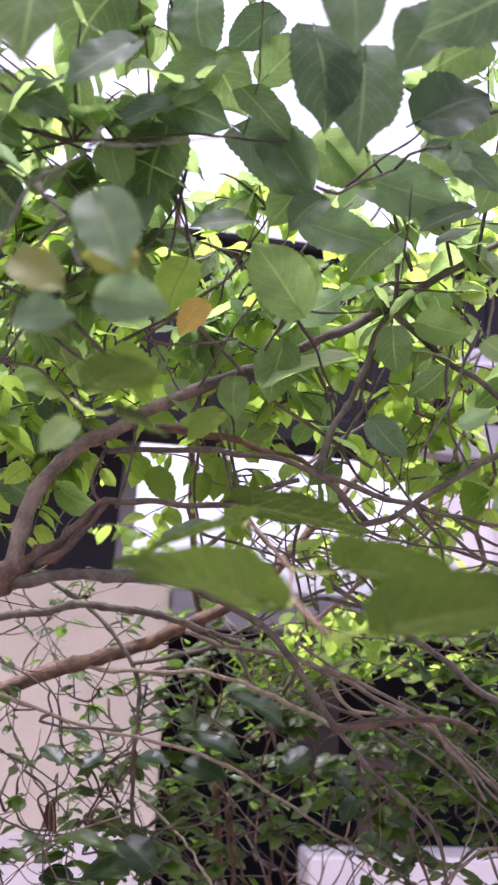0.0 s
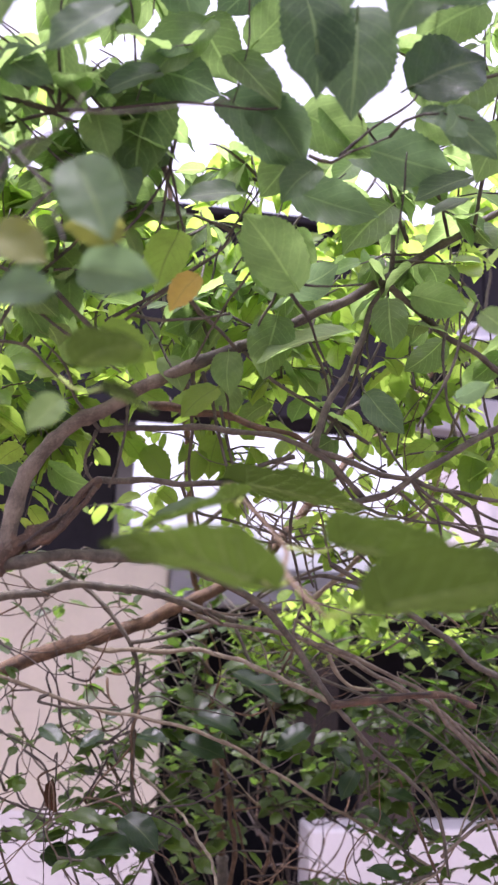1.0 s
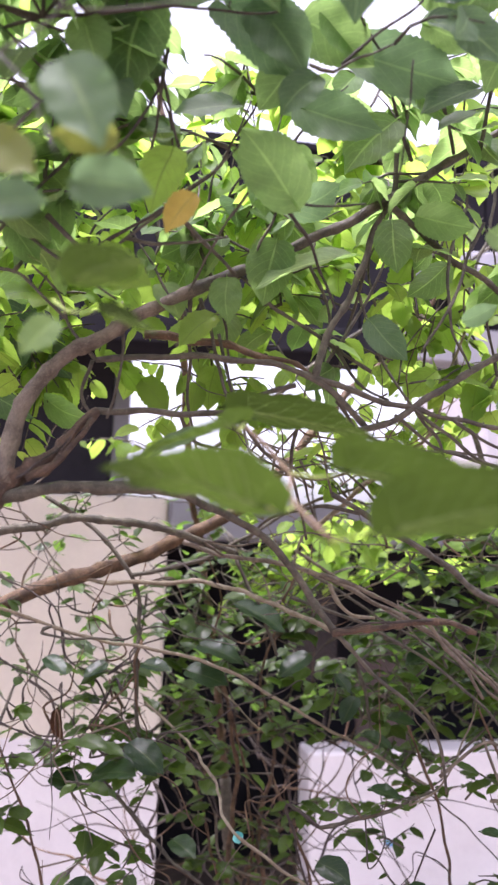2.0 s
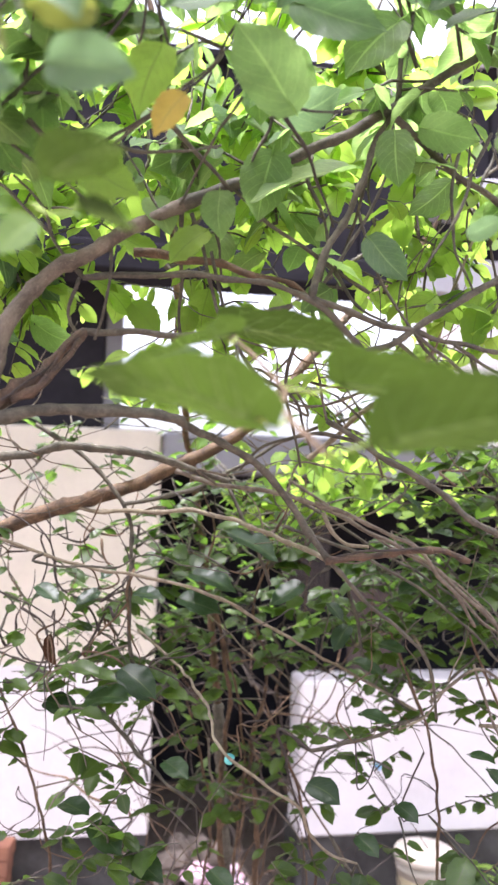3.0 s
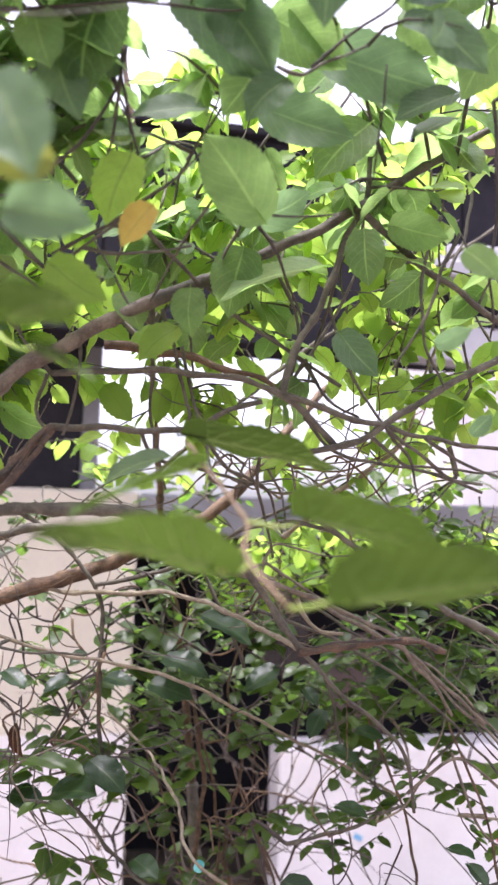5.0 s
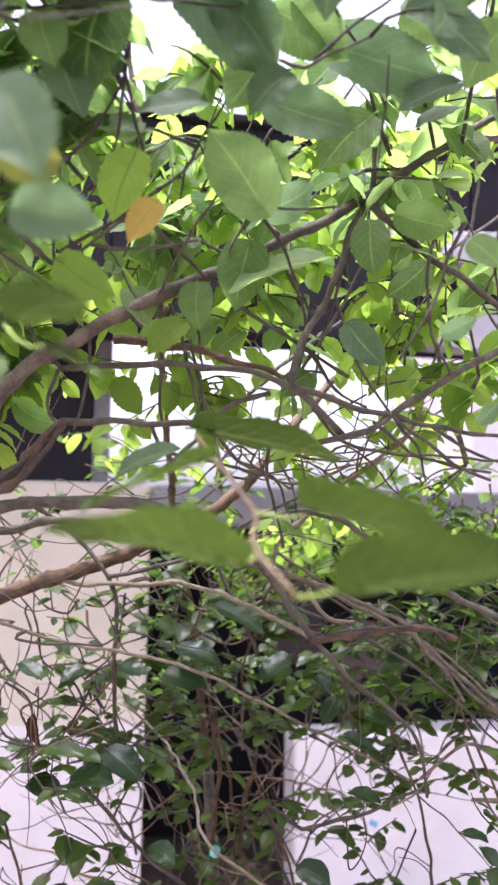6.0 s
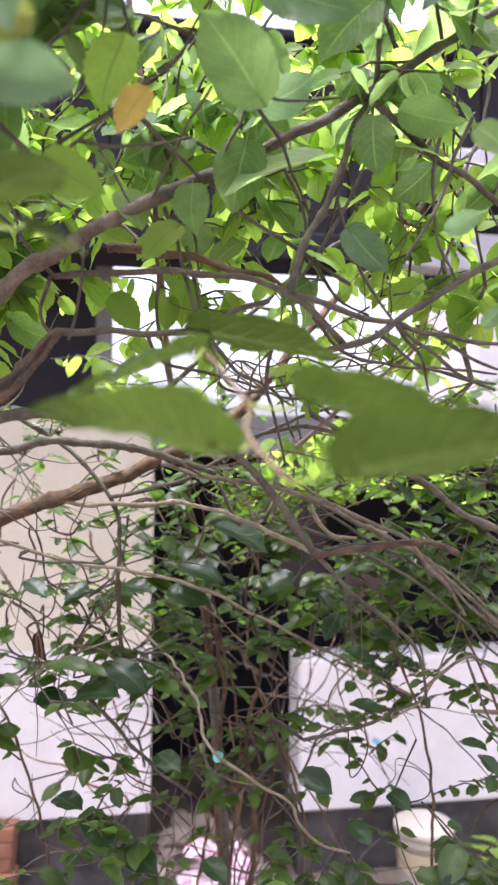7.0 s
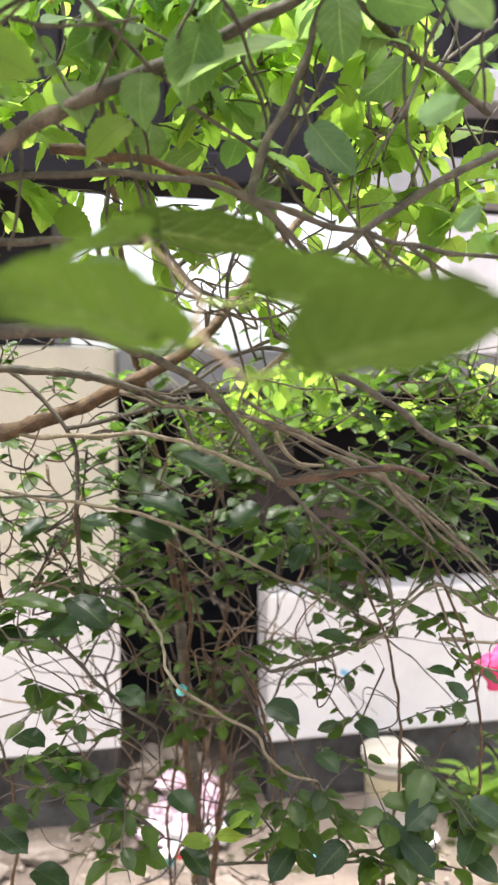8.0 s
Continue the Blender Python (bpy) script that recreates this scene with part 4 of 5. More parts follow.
# unseen crown above the view; the next two fills shade the leaves below
canopy.fill((-0.062, 1.000, 3.143), (0.36, 0.20, 0.12), 18, 0.072, 5)
# added overhead, out of sight, to keep sky and sun off the leaf fronts
canopy.fill((0.0, 0.25, 3.05), (0.75, 0.55, 0.22), 26, 0.100, 6)
canopy.fill((-0.184, 1.250, 2.669), (0.09, 0.12, 0.07), 5, 0.055, 6)
canopy.fill((-0.367, 1.200, 2.650), (0.09, 0.12, 0.09), 6, 0.055, 6)
canopy.fill((0.345, 1.300, 2.751), (0.08, 0.10, 0.08), 5, 0.055, 6)
canopy.fill((0.186, 1.300, 2.497), (0.12, 0.10, 0.05), 4, 0.055, 6)
canopy.fill((-0.051, 1.350, 2.463), (0.12, 0.10, 0.05), 4, 0.055, 6)
canopy.fill((-0.378, 1.150, 2.438), (0.06, 0.10, 0.08), 5, 0.055, 6)
canopy.fill((-0.282, 1.150, 2.789), (0.10, 0.10, 0.07), 4, 0.055, 6)
canopy.fill((-0.380, 1.000, 2.760), (0.07, 0.10, 0.06), 4, 0.075, 5)
canopy.fill((-0.280, 1.050, 2.740), (0.07, 0.10, 0.07), 4, 0.075, 5)
canopy.close()
shade = Foliage(tree, DUSKY_LEAVES, BARK, 60, 8)
shade.fill((-0.298, 0.800, 2.550), (0.07, 0.10, 0.08), 1, 0.085, 3)
shade.fill((-0.189, 1.000, 2.514), (0.09, 0.10, 0.04), 1, 0.080, 3)
shade.fill((0.298, 1.000, 2.528), (0.04, 0.10, 0.06), 1, 0.085, 3)
shade.close()


# ---- a second tree behind it; daylight is put into its paler leaf green ----
sapling = thing("lit_back_mulberry", "thin back mulberry, leaves coloured bright yellow-green to look lit from above", "tree", (0, 0, 0))

limb(sapling, BROWN, 11.2, 6.7, (-0.052, 2.500, 1.206), (-0.097, 2.400, 1.615), (-0.163, 2.200, 2.081), (-0.189, 2.050, 2.467), (-0.206, 2.000, 2.696), (-0.249, 2.000, 2.973), (-0.306, 2.000, 3.306), name="trunk")
limb(sapling, BARK, 6.9, 3.2, (-0.189, 2.050, 2.467), (-0.068, 2.000, 2.620), (0.049, 1.950, 2.737), (0.196, 1.900, 2.820), (0.377, 1.900, 2.879))
limb(sapling, BARK, 6.9, 3.2, (-0.185, 2.050, 2.403), (-0.325, 2.000, 2.526), (-0.477, 1.950, 2.613), (-0.639, 1.900, 2.682), (-0.803, 1.900, 2.772))
limb(sapling, BARK, 7.2, 3.5, (-0.183, 2.150, 2.075), (-0.004, 2.100, 2.232), (0.225, 2.100, 2.435), (0.447, 2.100, 2.579), (0.644, 2.100, 2.726), (0.796, 2.100, 2.840))
limb(sapling, BARK, 6.4, 2.7, (0.566, 1.900, 2.085), (0.515, 1.900, 2.279), (0.490, 1.900, 2.424), (0.536, 1.900, 2.548), (0.601, 1.900, 2.741), (0.593, 1.900, 2.974))
limb(sapling, PALE, 6.4, 2.2, (0.157, 1.900, 1.931), (0.302, 1.800, 2.062), (0.384, 1.700, 2.129), (0.411, 1.650, 2.234), (0.450, 1.600, 2.362))
limb(sapling, BARK, 5.3, 2.7, (0.196, 1.900, 2.820), (0.270, 1.900, 2.993), (0.347, 1.900, 3.137))
limb(sapling, BARK, 4.9, 2.7, (-0.477, 1.950, 2.613), (-0.486, 1.950, 2.847), (-0.527, 1.900, 3.042))
rnd = random.Random(23)
for k in range(34):
    x, y, z = rnd.uniform(-0.6, 0.6), rnd.uniform(1.3, 1.75), rnd.uniform(2.15, 2.45)
    a, h = rnd.uniform(-0.5, 0.5), rnd.uniform(0.15, 0.4)
    limb(sapling, rnd.choice((TWIG, BARK, BARK)), rnd.uniform(1.8, 3.6), 1.0, (x, y, z), (x + 0.35 * a * h + rnd.uniform(-0.03, 0.03), y, z + 0.35 * h), (x + 0.7 * a * h + rnd.uniform(-0.03, 0.03), y - 0.03, z + 0.7 * h), (x + a * h, y - 0.02, z + h), name="twig", sides=5)

pale = Foliage(sapling, YOUNG_LIT_LEAVES, BARK, 290, 9)
pale.fill((-0.444, 1.550, 2.724), (0.23, 0.20, 0.15), 11, 0.068, 6)
pale.fill((-0.175, 1.550, 2.654), (0.23, 0.20, 0.14), 12, 0.068, 6)
pale.fill((0.115, 1.600, 2.610), (0.23, 0.25, 0.13), 9, 0.068, 6)
pale.fill((0.393, 1.600, 2.624), (0.20, 0.25, 0.15), 3, 0.072, 6)
pale.fill((-0.044, 1.650, 2.487), (0.26, 0.20, 0.08), 10, 0.060, 6)
pale.fill((0.276, 1.650, 2.435), (0.22, 0.25, 0.08), 2, 0.064, 6)
pale.fill((0.449, 1.600, 2.337), (0.10, 0.25, 0.10), 3, 0.064, 6)
pale.fill((-0.461, 1.550, 2.429), (0.14, 0.20, 0.12), 11, 0.064, 6)
pale.fill((-0.488, 1.600, 2.242), (0.08, 0.15, 0.10), 6, 0.060, 6)
pale.fill((-0.143, 1.550, 2.186), (0.12, 0.10, 0.06), 2, 0.048, 6)
pale.fill((0.173, 1.600, 2.200), (0.17, 0.10, 0.06), 3, 0.048, 6)
pale.fill((-0.414, 1.500, 2.232), (0.12, 0.15, 0.10), 13, 0.056, 6)
pale.fill((-0.462, 1.400, 2.303), (0.10, 0.15, 0.11), 10, 0.064, 6)
pale.fill((-0.471, 1.450, 2.538), (0.13, 0.15, 0.12), 8, 0.068, 6)
pale.fill((0.461, 1.700, 2.209), (0.11, 0.10, 0.07), 5, 0.052, 6)
pale.fill((-0.472, 1.500, 2.149), (0.09, 0.12, 0.10), 7, 0.060, 6)
pale.fill((0.278, 2.500, 1.931), (0.13, 0.10, 0.05), 10, 0.054, 6)
pale.fill((0.449, 2.000, 1.907), (0.13, 0.15, 0.06), 7, 0.040, 6)
pale.fill((0.350, 2.500, 1.866), (0.20, 0.12, 0.08), 21, 0.054, 6)
pale.fill((0.051, 2.300, 2.168), (0.30, 0.30, 0.08), 4, 0.048, 6)
pale.fill((0.586, 2.300, 2.160), (0.17, 0.30, 0.10), 5, 0.048, 6)
pale.fill((-0.334, 2.300, 2.150), (0.23, 0.30, 0.08), 4, 0.048, 6)
pale.fill((0.136, 2.200, 1.925), (0.11, 0.10, 0.05), 5, 0.044, 6)
pale.fill((-0.479, 1.500, 2.918), (0.15, 0.20, 0.08), 5, 0.064, 6)
pale.fill((-0.790, 1.600, 2.540), (0.17, 0.30, 0.41), 15, 0.064, 6)
pale.fill((0.745, 1.600, 2.613), (0.16, 0.30, 0.41), 8, 0.064, 6)
pale.fill((0.082, 1.550, 2.749), (0.16, 0.15, 0.05), 7, 0.064, 6)
pale.fill((0.346, 1.550, 2.790), (0.15, 0.15, 0.07), 3, 0.064, 6)
pale.fill((-0.118, 1.500, 2.426), (0.22, 0.15, 0.12), 11, 0.068, 6)
pale.fill((0.119, 1.500, 2.429), (0.20, 0.15, 0.11), 7, 0.068, 6)
pale.fill((0.358, 1.500, 2.433), (0.16, 0.20, 0.13), 2, 0.072, 6)
pale.fill((0.151, 1.550, 2.315), (0.28, 0.15, 0.07), 5, 0.060, 6)
pale.fill((-0.080, 1.650, 2.177), (0.18, 0.10, 0.07), 2, 0.048, 6, 0.2)
pale.fill((0.448, 1.650, 2.180), (0.12, 0.10, 0.10), 6, 0.048, 6, 0.2)
pale.fill((0.189, 1.650, 2.155), (0.14, 0.10, 0.05), 3, 0.044, 6, 0.2)
pale.fill((-0.122, 1.620, 2.751), (0.17, 0.15, 0.09), 7, 0.066, 6)
pale.fill((-0.284, 1.550, 2.760), (0.12, 0.15, 0.12), 5, 0.066, 6)
pale.fill((0.328, 1.650, 2.774), (0.17, 0.20, 0.10), 6, 0.066, 6)
pale.fill((0.120, 1.700, 2.746), (0.13, 0.15, 0.09), 5, 0.066, 6)
pale.fill((0.241, 1.750, 2.501), (0.20, 0.20, 0.08), 5, 0.066, 6)
pale.fill((-0.085, 1.700, 2.544), (0.25, 0.20, 0.10), 6, 0.066, 6)
pale.fill((0.260, 1.750, 2.539), (0.25, 0.20, 0.10), 6, 0.066, 6)
pale.fill((0.547, 2.300, 1.837), (0.15, 0.15, 0.08), 6, 0.050, 6, 0.3, 0.3)
pale.fill((0.695, 2.400, 1.853), (0.16, 0.15, 0.06), 9, 0.050, 6, 0.3, 0.5)
pale.fill((0.032, 1.750, 2.165), (0.14, 0.10, 0.06), 4, 0.046, 6, 0.2)
pale.fill((0.192, 1.800, 2.100), (0.16, 0.10, 0.05), 5, 0.044, 6, 0.2)
pale.fill((-0.090, 1.750, 2.110), (0.10, 0.10, 0.05), 3, 0.044, 6, 0.2)
pale.fill((0.430, 1.750, 2.240), (0.14, 0.10, 0.08), 5, 0.050, 6, 0.2)
pale.fill((-0.034, 1.620, 2.300), (0.16, 0.08, 0.04), 3, 0.050, 6, 0.2)
pale.fill((0.222, 1.620, 2.294), (0.12, 0.08, 0.04), 3, 0.050, 6, 0.2)
pale.close()


# ---- the tangled shrub below ----
shrub = thing("tangled_shrub", "tangled leggy shrub with crossing bare stems and small glossy leaves coloured dark for shade", "shrub", (0, 0, 0))

limb(shrub, BROWN, 20.7, 5.3, (-0.752, 1.850, 1.639), (-0.652, 1.870, 1.696), (-0.570, 1.880, 1.737), (-0.489, 1.880, 1.774), (-0.407, 1.880, 1.806), (-0.317, 1.880, 1.831), (-0.217, 1.900, 1.872), (-0.132, 1.900, 1.915), (-0.060, 1.900, 1.953), (0.033, 1.920, 2.020), (0.114, 1.950, 2.118), (0.195, 2.000, 2.231), (0.297, 2.050, 2.338), (0.431, 2.100, 2.478), (0.545, 2.100, 2.652), name="limb", sides=12, rugged=0.1, label="thick brown limb")
limb(shrub, BARK, 10.8, 6.6, (-0.697, 1.750, 1.873), (-0.551, 1.750, 1.902), (-0.453, 1.750, 1.921), (-0.342, 1.750, 1.937), (-0.243, 1.760, 1.926), (-0.136, 1.780, 1.903), (-0.027, 1.800, 1.870))
limb(shrub, BARK, 5.2, 4.3, (-0.473, 1.850, 1.990), (-0.376, 1.860, 1.928), (-0.311, 1.860, 1.869), (-0.265, 1.860, 1.814), (-0.245, 1.860, 1.735), (-0.244, 1.860, 1.626), (-0.243, 1.870, 1.496), (-0.225, 1.900, 1.411))
limb(shrub, BARK, 5.2, 3.6, (-0.265, 1.860, 1.814), (-0.183, 1.860, 1.830), (-0.093, 1.860, 1.864), (-0.004, 1.860, 1.909), (0.061, 1.860, 1.945), (0.152, 1.860, 1.995), (0.245, 1.860, 2.025))
limb(shrub, PALE, 5.2, 4.6, (-0.394, 1.880, 1.812), (-0.330, 1.860, 1.796), (-0.231, 1.850, 1.800), (-0.126, 1.830, 1.803), (-0.048, 1.800, 1.796), (0.015, 1.750, 1.782), (0.095, 1.650, 1.753), (0.164, 1.520, 1.727))
limb(shrub, BARK, 6.4, 6.7, (-0.257, 1.205, 1.957), (-0.192, 1.230, 1.963), (-0.125, 1.280, 1.960), (-0.059, 1.380, 1.942), (-0.004, 1.450, 1.918), (0.051, 1.480, 1.876), (0.101, 1.500, 1.813), (0.136, 1.500, 1.765), (0.162, 1.500, 1.729))
limb(shrub, TORN, 6.6, 4.6, (0.158, 1.500, 1.727), (0.222, 1.500, 1.733), (0.294, 1.500, 1.743), (0.366, 1.500, 1.751), (0.422, 1.500, 1.732), name="limb", label="snapped reddish stem", rugged=0.35)
# dark strip along the snapped stem, painting the shade of its slit
limb(shrub, TWIG, 2.2, 2.0, (0.170, 1.500, 1.733), (0.230, 1.490, 1.743), (0.302, 1.490, 1.752), (0.366, 1.500, 1.756))
limb(shrub, BARK, 4.2, 2.8, (0.162, 1.500, 1.729), (0.215, 1.520, 1.677), (0.272, 1.550, 1.627), (0.350, 1.600, 1.556), (0.385, 1.620, 1.495), (0.402, 1.650, 1.410))
limb(shrub, PALE, 3.7, 3.4, (-0.606, 1.750, 1.759), (-0.505, 1.750, 1.733), (-0.416, 1.750, 1.705), (-0.305, 1.750, 1.679), (-0.194, 1.740, 1.663), (-0.097, 1.730, 1.643), (-0.007, 1.750, 1.604), (0.089, 1.850, 1.539), (0.199, 1.950, 1.466), (0.346, 2.050, 1.376), (0.478, 2.100, 1.298))
limb(shrub, BARK, 4.9, 7.4, (0.150, 1.450, 1.977), (0.202, 1.450, 1.948), (0.264, 1.450, 1.906), (0.321, 1.450, 1.879), (0.368, 1.460, 1.845), (0.421, 1.470, 1.808), (0.510, 1.500, 1.763), (0.623, 1.560, 1.698), (0.747, 1.640, 1.587), (0.864, 1.750, 1.404))
limb(shrub, SPECK, 4.9, 3.8, (-0.143, 1.800, 1.891), (-0.051, 1.750, 1.862), (0.047, 1.700, 1.853), (0.142, 1.680, 1.831), (0.233, 1.660, 1.789), (0.323, 1.650, 1.744), (0.402, 1.650, 1.701), (0.467, 1.650, 1.643), (0.559, 1.700, 1.566))
limb(shrub, SPECK, 4.2, 3.3, (0.146, 1.600, 1.831), (0.225, 1.600, 1.805), (0.291, 1.600, 1.776), (0.346, 1.600, 1.747), (0.405, 1.620, 1.686), (0.477, 1.650, 1.592))
limb(shrub, PALE, 5.0, 2.7, (0.165, 1.620, 1.812), (0.183, 1.620, 1.775), (0.217, 1.620, 1.752), (0.256, 1.620, 1.747))
limb(shrub, PALE, 3.1, 2.3, (-0.241, 2.000, 1.508), (-0.137, 1.900, 1.449), (-0.052, 1.600, 1.440), (-0.031, 1.450, 1.421), (-0.008, 1.400, 1.404), (0.042, 1.400, 1.368), (0.117, 1.450, 1.312), (0.139, 1.500, 1.247), (0.183, 1.550, 1.190), (0.241, 1.600, 1.151))
limb(shrub, BARK, 4.1, 3.2, (-0.027, 1.850, 1.857), (0.002, 1.850, 1.796), (0.037, 1.850, 1.737), (0.074, 1.900, 1.637))
limb(shrub, BARK, 4.3, 3.2, (0.256, 1.900, 1.632), (0.289, 1.900, 1.517), (0.302, 1.900, 1.439))
limb(shrub, PALE, 3.9, 2.8, (0.288, 2.000, 1.484), (0.397, 2.000, 1.537), (0.465, 2.000, 1.455), (0.480, 2.000, 1.346))
limb(shrub, BARK, 4.5, 3.0, (0.168, 1.800, 1.294), (0.265, 1.800, 1.317), (0.362, 1.800, 1.353), (0.422, 1.800, 1.377))
limb(shrub, SPECK, 3.4, 2.5, (0.398, 1.700, 1.702), (0.478, 1.700, 1.623), (0.559, 1.700, 1.554), (0.664, 1.700, 1.450))
limb(shrub, SPECK, 3.4, 2.6, (0.400, 1.700, 1.429), (0.502, 1.700, 1.497), (0.595, 1.700, 1.439), (0.711, 1.700, 1.403))
limb(shrub, SPECK, 3.2, 2.1, (0.505, 1.750, 1.497), (0.541, 1.750, 1.390), (0.602, 1.750, 1.318), (0.698, 1.750, 1.293))
limb(shrub, BARK, 4.3, 3.2, (0.226, 1.900, 1.076), (0.278, 1.900, 0.984), (0.357, 1.900, 0.850), (0.436, 1.900, 0.741))
limb(shrub, BARK, 4.8, 3.2, (-0.320, 1.900, 1.355), (-0.245, 1.900, 1.278), (-0.170, 1.900, 1.199), (-0.081, 1.900, 1.133))
limb(shrub, BARK, 3.3, 2.4, (-0.267, 1.700, 1.162), (-0.223, 1.700, 1.104), (-0.133, 1.700, 1.056), (-0.054, 1.700, 0.997))
limb(shrub, BROWN, 10.3, 1.7, (-0.006, 2.300, 0.529), (-0.021, 2.300, 0.789), (-0.035, 2.280, 1.037), (-0.018, 2.250, 1.282), (-0.045, 2.200, 1.476), (-0.081, 2.100, 1.636), (-0.063, 2.050, 1.752), (-0.099, 2.000, 1.861))
limb(shrub, BROWN, 9.4, 1.8, (0.040, 2.400, 0.466), (0.074, 2.350, 0.844), (0.050, 2.300, 1.108), (0.090, 2.300, 1.346), (0.044, 2.200, 1.520), (0.074, 2.150, 1.659), (0.116, 2.100, 1.763))
limb(shrub, BARK, 3.5, 2.5, (0.047, 1.800, 0.876), (0.217, 1.800, 0.879), (0.365, 1.800, 0.870), (0.563, 1.800, 0.847))
for x, y, a, b, c in ((-0.12, 2.5, -0.06, 2.35, 0.9), (0.02, 2.55, 0.03, 2.3, 1.1), (0.3, 2.3, 0.22, 2.1, 0.8), (0.55, 2.2, 0.5, 2.0, 1.0), (-0.5, 2.2, -0.42, 2.0, 0.9), (0.8, 2.1, 0.66, 1.9, 1.0), (-0.75, 2.1, -0.7, 1.95, 1.2)):
    limb(shrub, BROWN, 6, 2.5, (x, y, -0.03), (x + 0.04, y - 0.02, 0.3), (a - 0.03, b + 0.03, 0.65), (a, b, c), (a - 0.05, b - 0.08, c + 0.3), (a - 0.15, b - 0.1, c + 0.55), name="stem", sides=7)

limb(sapling, BARK, 18.2, 15.4, (0.058, 2.500, -0.498), (0.025, 2.500, 0.239), (-0.025, 2.500, 0.867), (-0.052, 2.500, 1.206), name="trunk")

rnd = random.Random(17)


def wander(start, heading, length, wild, bark, thick, name):
    """A thin stem that wanders off from start, turning a little at each joint."""
    v, h = Vector(start), Vector(heading).normalized()
    root = min((p for q in GROWN[shrub.name] for p in q), key=lambda p: (p - v).length)
    line = [root, v] if 0.02 < (root - v).length < 0.25 else [v]
    for _ in range(5):
        h = (h + wild * Vector((rnd.uniform(-1, 1), rnd.uniform(-0.6, 0.6), rnd.uniform(-1, 1)))).normalized()
        v = v + h * length / 5
        line.append(v)
    limb(shrub, bark, thick, 0.8, *line, name=name, sides=5)


for k in range(80):
    wander((rnd.uniform(-0.33, 0.26), rnd.uniform(2.2, 2.8), rnd.uniform(0.3, 1.4)), (rnd.uniform(-0.45, 0.45), rnd.uniform(-0.3, 0.3), rnd.uniform(-0.2, 1)), rnd.uniform(0.3, 0.7), 0.5, rnd.choice((TWIG, TWIG, BROWN)), rnd.uniform(2, 4.5), "vine")
for k in range(26):
    wander((rnd.uniform(-1.0, -0.3), rnd.uniform(1.65, 2.2), rnd.uniform(0.6, 1.7)), (rnd.uniform(-0.3, 1), 0, rnd.uniform(-1, 0.7)), rnd.uniform(0.2, 0.5), 0.55, rnd.choice((TWIG, SPECK, BARK)), rnd.uniform(2.0, 4.0), "twig")
for k in range(20):
    wander((rnd.uniform(-0.1, 0.9), rnd.uniform(1.6, 2.3), rnd.uniform(1.05, 1.75)), (rnd.uniform(0.1, 1), 0, rnd.uniform(-1, 0.5)), rnd.uniform(0.2, 0.6), 0.5, rnd.choice((TWIG, SPECK, BARK, PALE)), rnd.uniform(1.6, 3.8), "twig")
for k in range(26):
    wander((rnd.uniform(-0.8, 0.7), rnd.uniform(1.5, 2.2), rnd.uniform(1.75, 2.05)), (rnd.uniform(0.2, 1) * rnd.choice((-1, 1)), 0, rnd.uniform(-0.4, 0.6)), rnd.uniform(0.25, 0.6), 0.4, rnd.choice((SPECK, BARK, BROWN)), rnd.uniform(1.4, 3.2), "twig")
for k in range(16):
    wander((rnd.uniform(0.04, 0.16), rnd.uniform(1.85, 2.0), rnd.uniform(1.66, 1.8)), (rnd.uniform(-0.4, 1), 0, rnd.uniform(-0.2, 1)), rnd.uniform(0.12, 0.3), 0.6, rnd.choice((SPECK, BROWN, BARK)), rnd.uniform(1.6, 3.4), "twig")
for k in range(38):
    y = rnd.uniform(1.75, 2.05)
    wander((rnd.uniform(-0.7, -0.2), y, rnd.uniform(1.39, 1.86)), (rnd.uniform(-0.6, 1), 0, rnd.uniform(-1, 0.6)), rnd.uniform(0.18, 0.42), 0.75, rnd.choice((TWIG, TWIG, BROWN)), rnd.uniform(2.0, 3.8), "twig")
for k in range(40):
    wander((rnd.uniform(-0.75, 0.75), rnd.uniform(1.7, 2.2), rnd.uniform(0.95, 1.55)), (rnd.uniform(-1, 1), 0, rnd.uniform(-0.8, 0.8)), rnd.uniform(0.2, 0.5), 0.9, rnd.choice((TWIG, SPECK, BROWN)), rnd.uniform(1.2, 2.4), "twig")
for k in range(18):
    wander((rnd.uniform(0.0, 0.34), rnd.uniform(1.45, 1.7), rnd.uniform(2.0, 2.12)), (rnd.uniform(-1, 1), 0, rnd.uniform(-0.6, 0.5)), rnd.uniform(0.15, 0.35), 0.5, rnd.choice((SPECK, BARK, BROWN)), rnd.uniform(1.6, 3.4), "twig")
for k in range(3):
    z, y = rnd.uniform(-0.1, 0.12), rnd.uniform(-0.12, 0.12)
    limb(shrub, rnd.choice((SPECK, BARK)), rnd.uniform(2.5, 4.2), 1.8, (0.1 + 0.1 * z, 1.75 + y, 1.83 + z), (0.32, 1.72 + y, 1.72 + z + rnd.uniform(-0.03, 0.03)), (0.52, 1.72 + y, 1.58 + z * 0.8), (0.78, 1.76 + y, 1.3 + z), name="stem", sides=6)

hang_leaf(shrub, DEAD_LEAF, (-0.392, 1.750, 1.544), (-0.394, 1.750, 1.458), 10, "withered brown hanging leaf")
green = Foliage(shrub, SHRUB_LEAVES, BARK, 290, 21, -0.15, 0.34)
green.fill((-0.020, 2.300, 1.584), (0.28, 0.20, 0.25), 15, 0.043, 5, 0.3, 0.3)
green.fill((0.325, 2.300, 1.601), (0.25, 0.20, 0.25), 13, 0.043, 5, 0.3, 0.3)
green.fill((0.306, 2.200, 2.010), (0.24, 0.30, 0.06), 8, 0.047, 5, 0.3, 0.3)
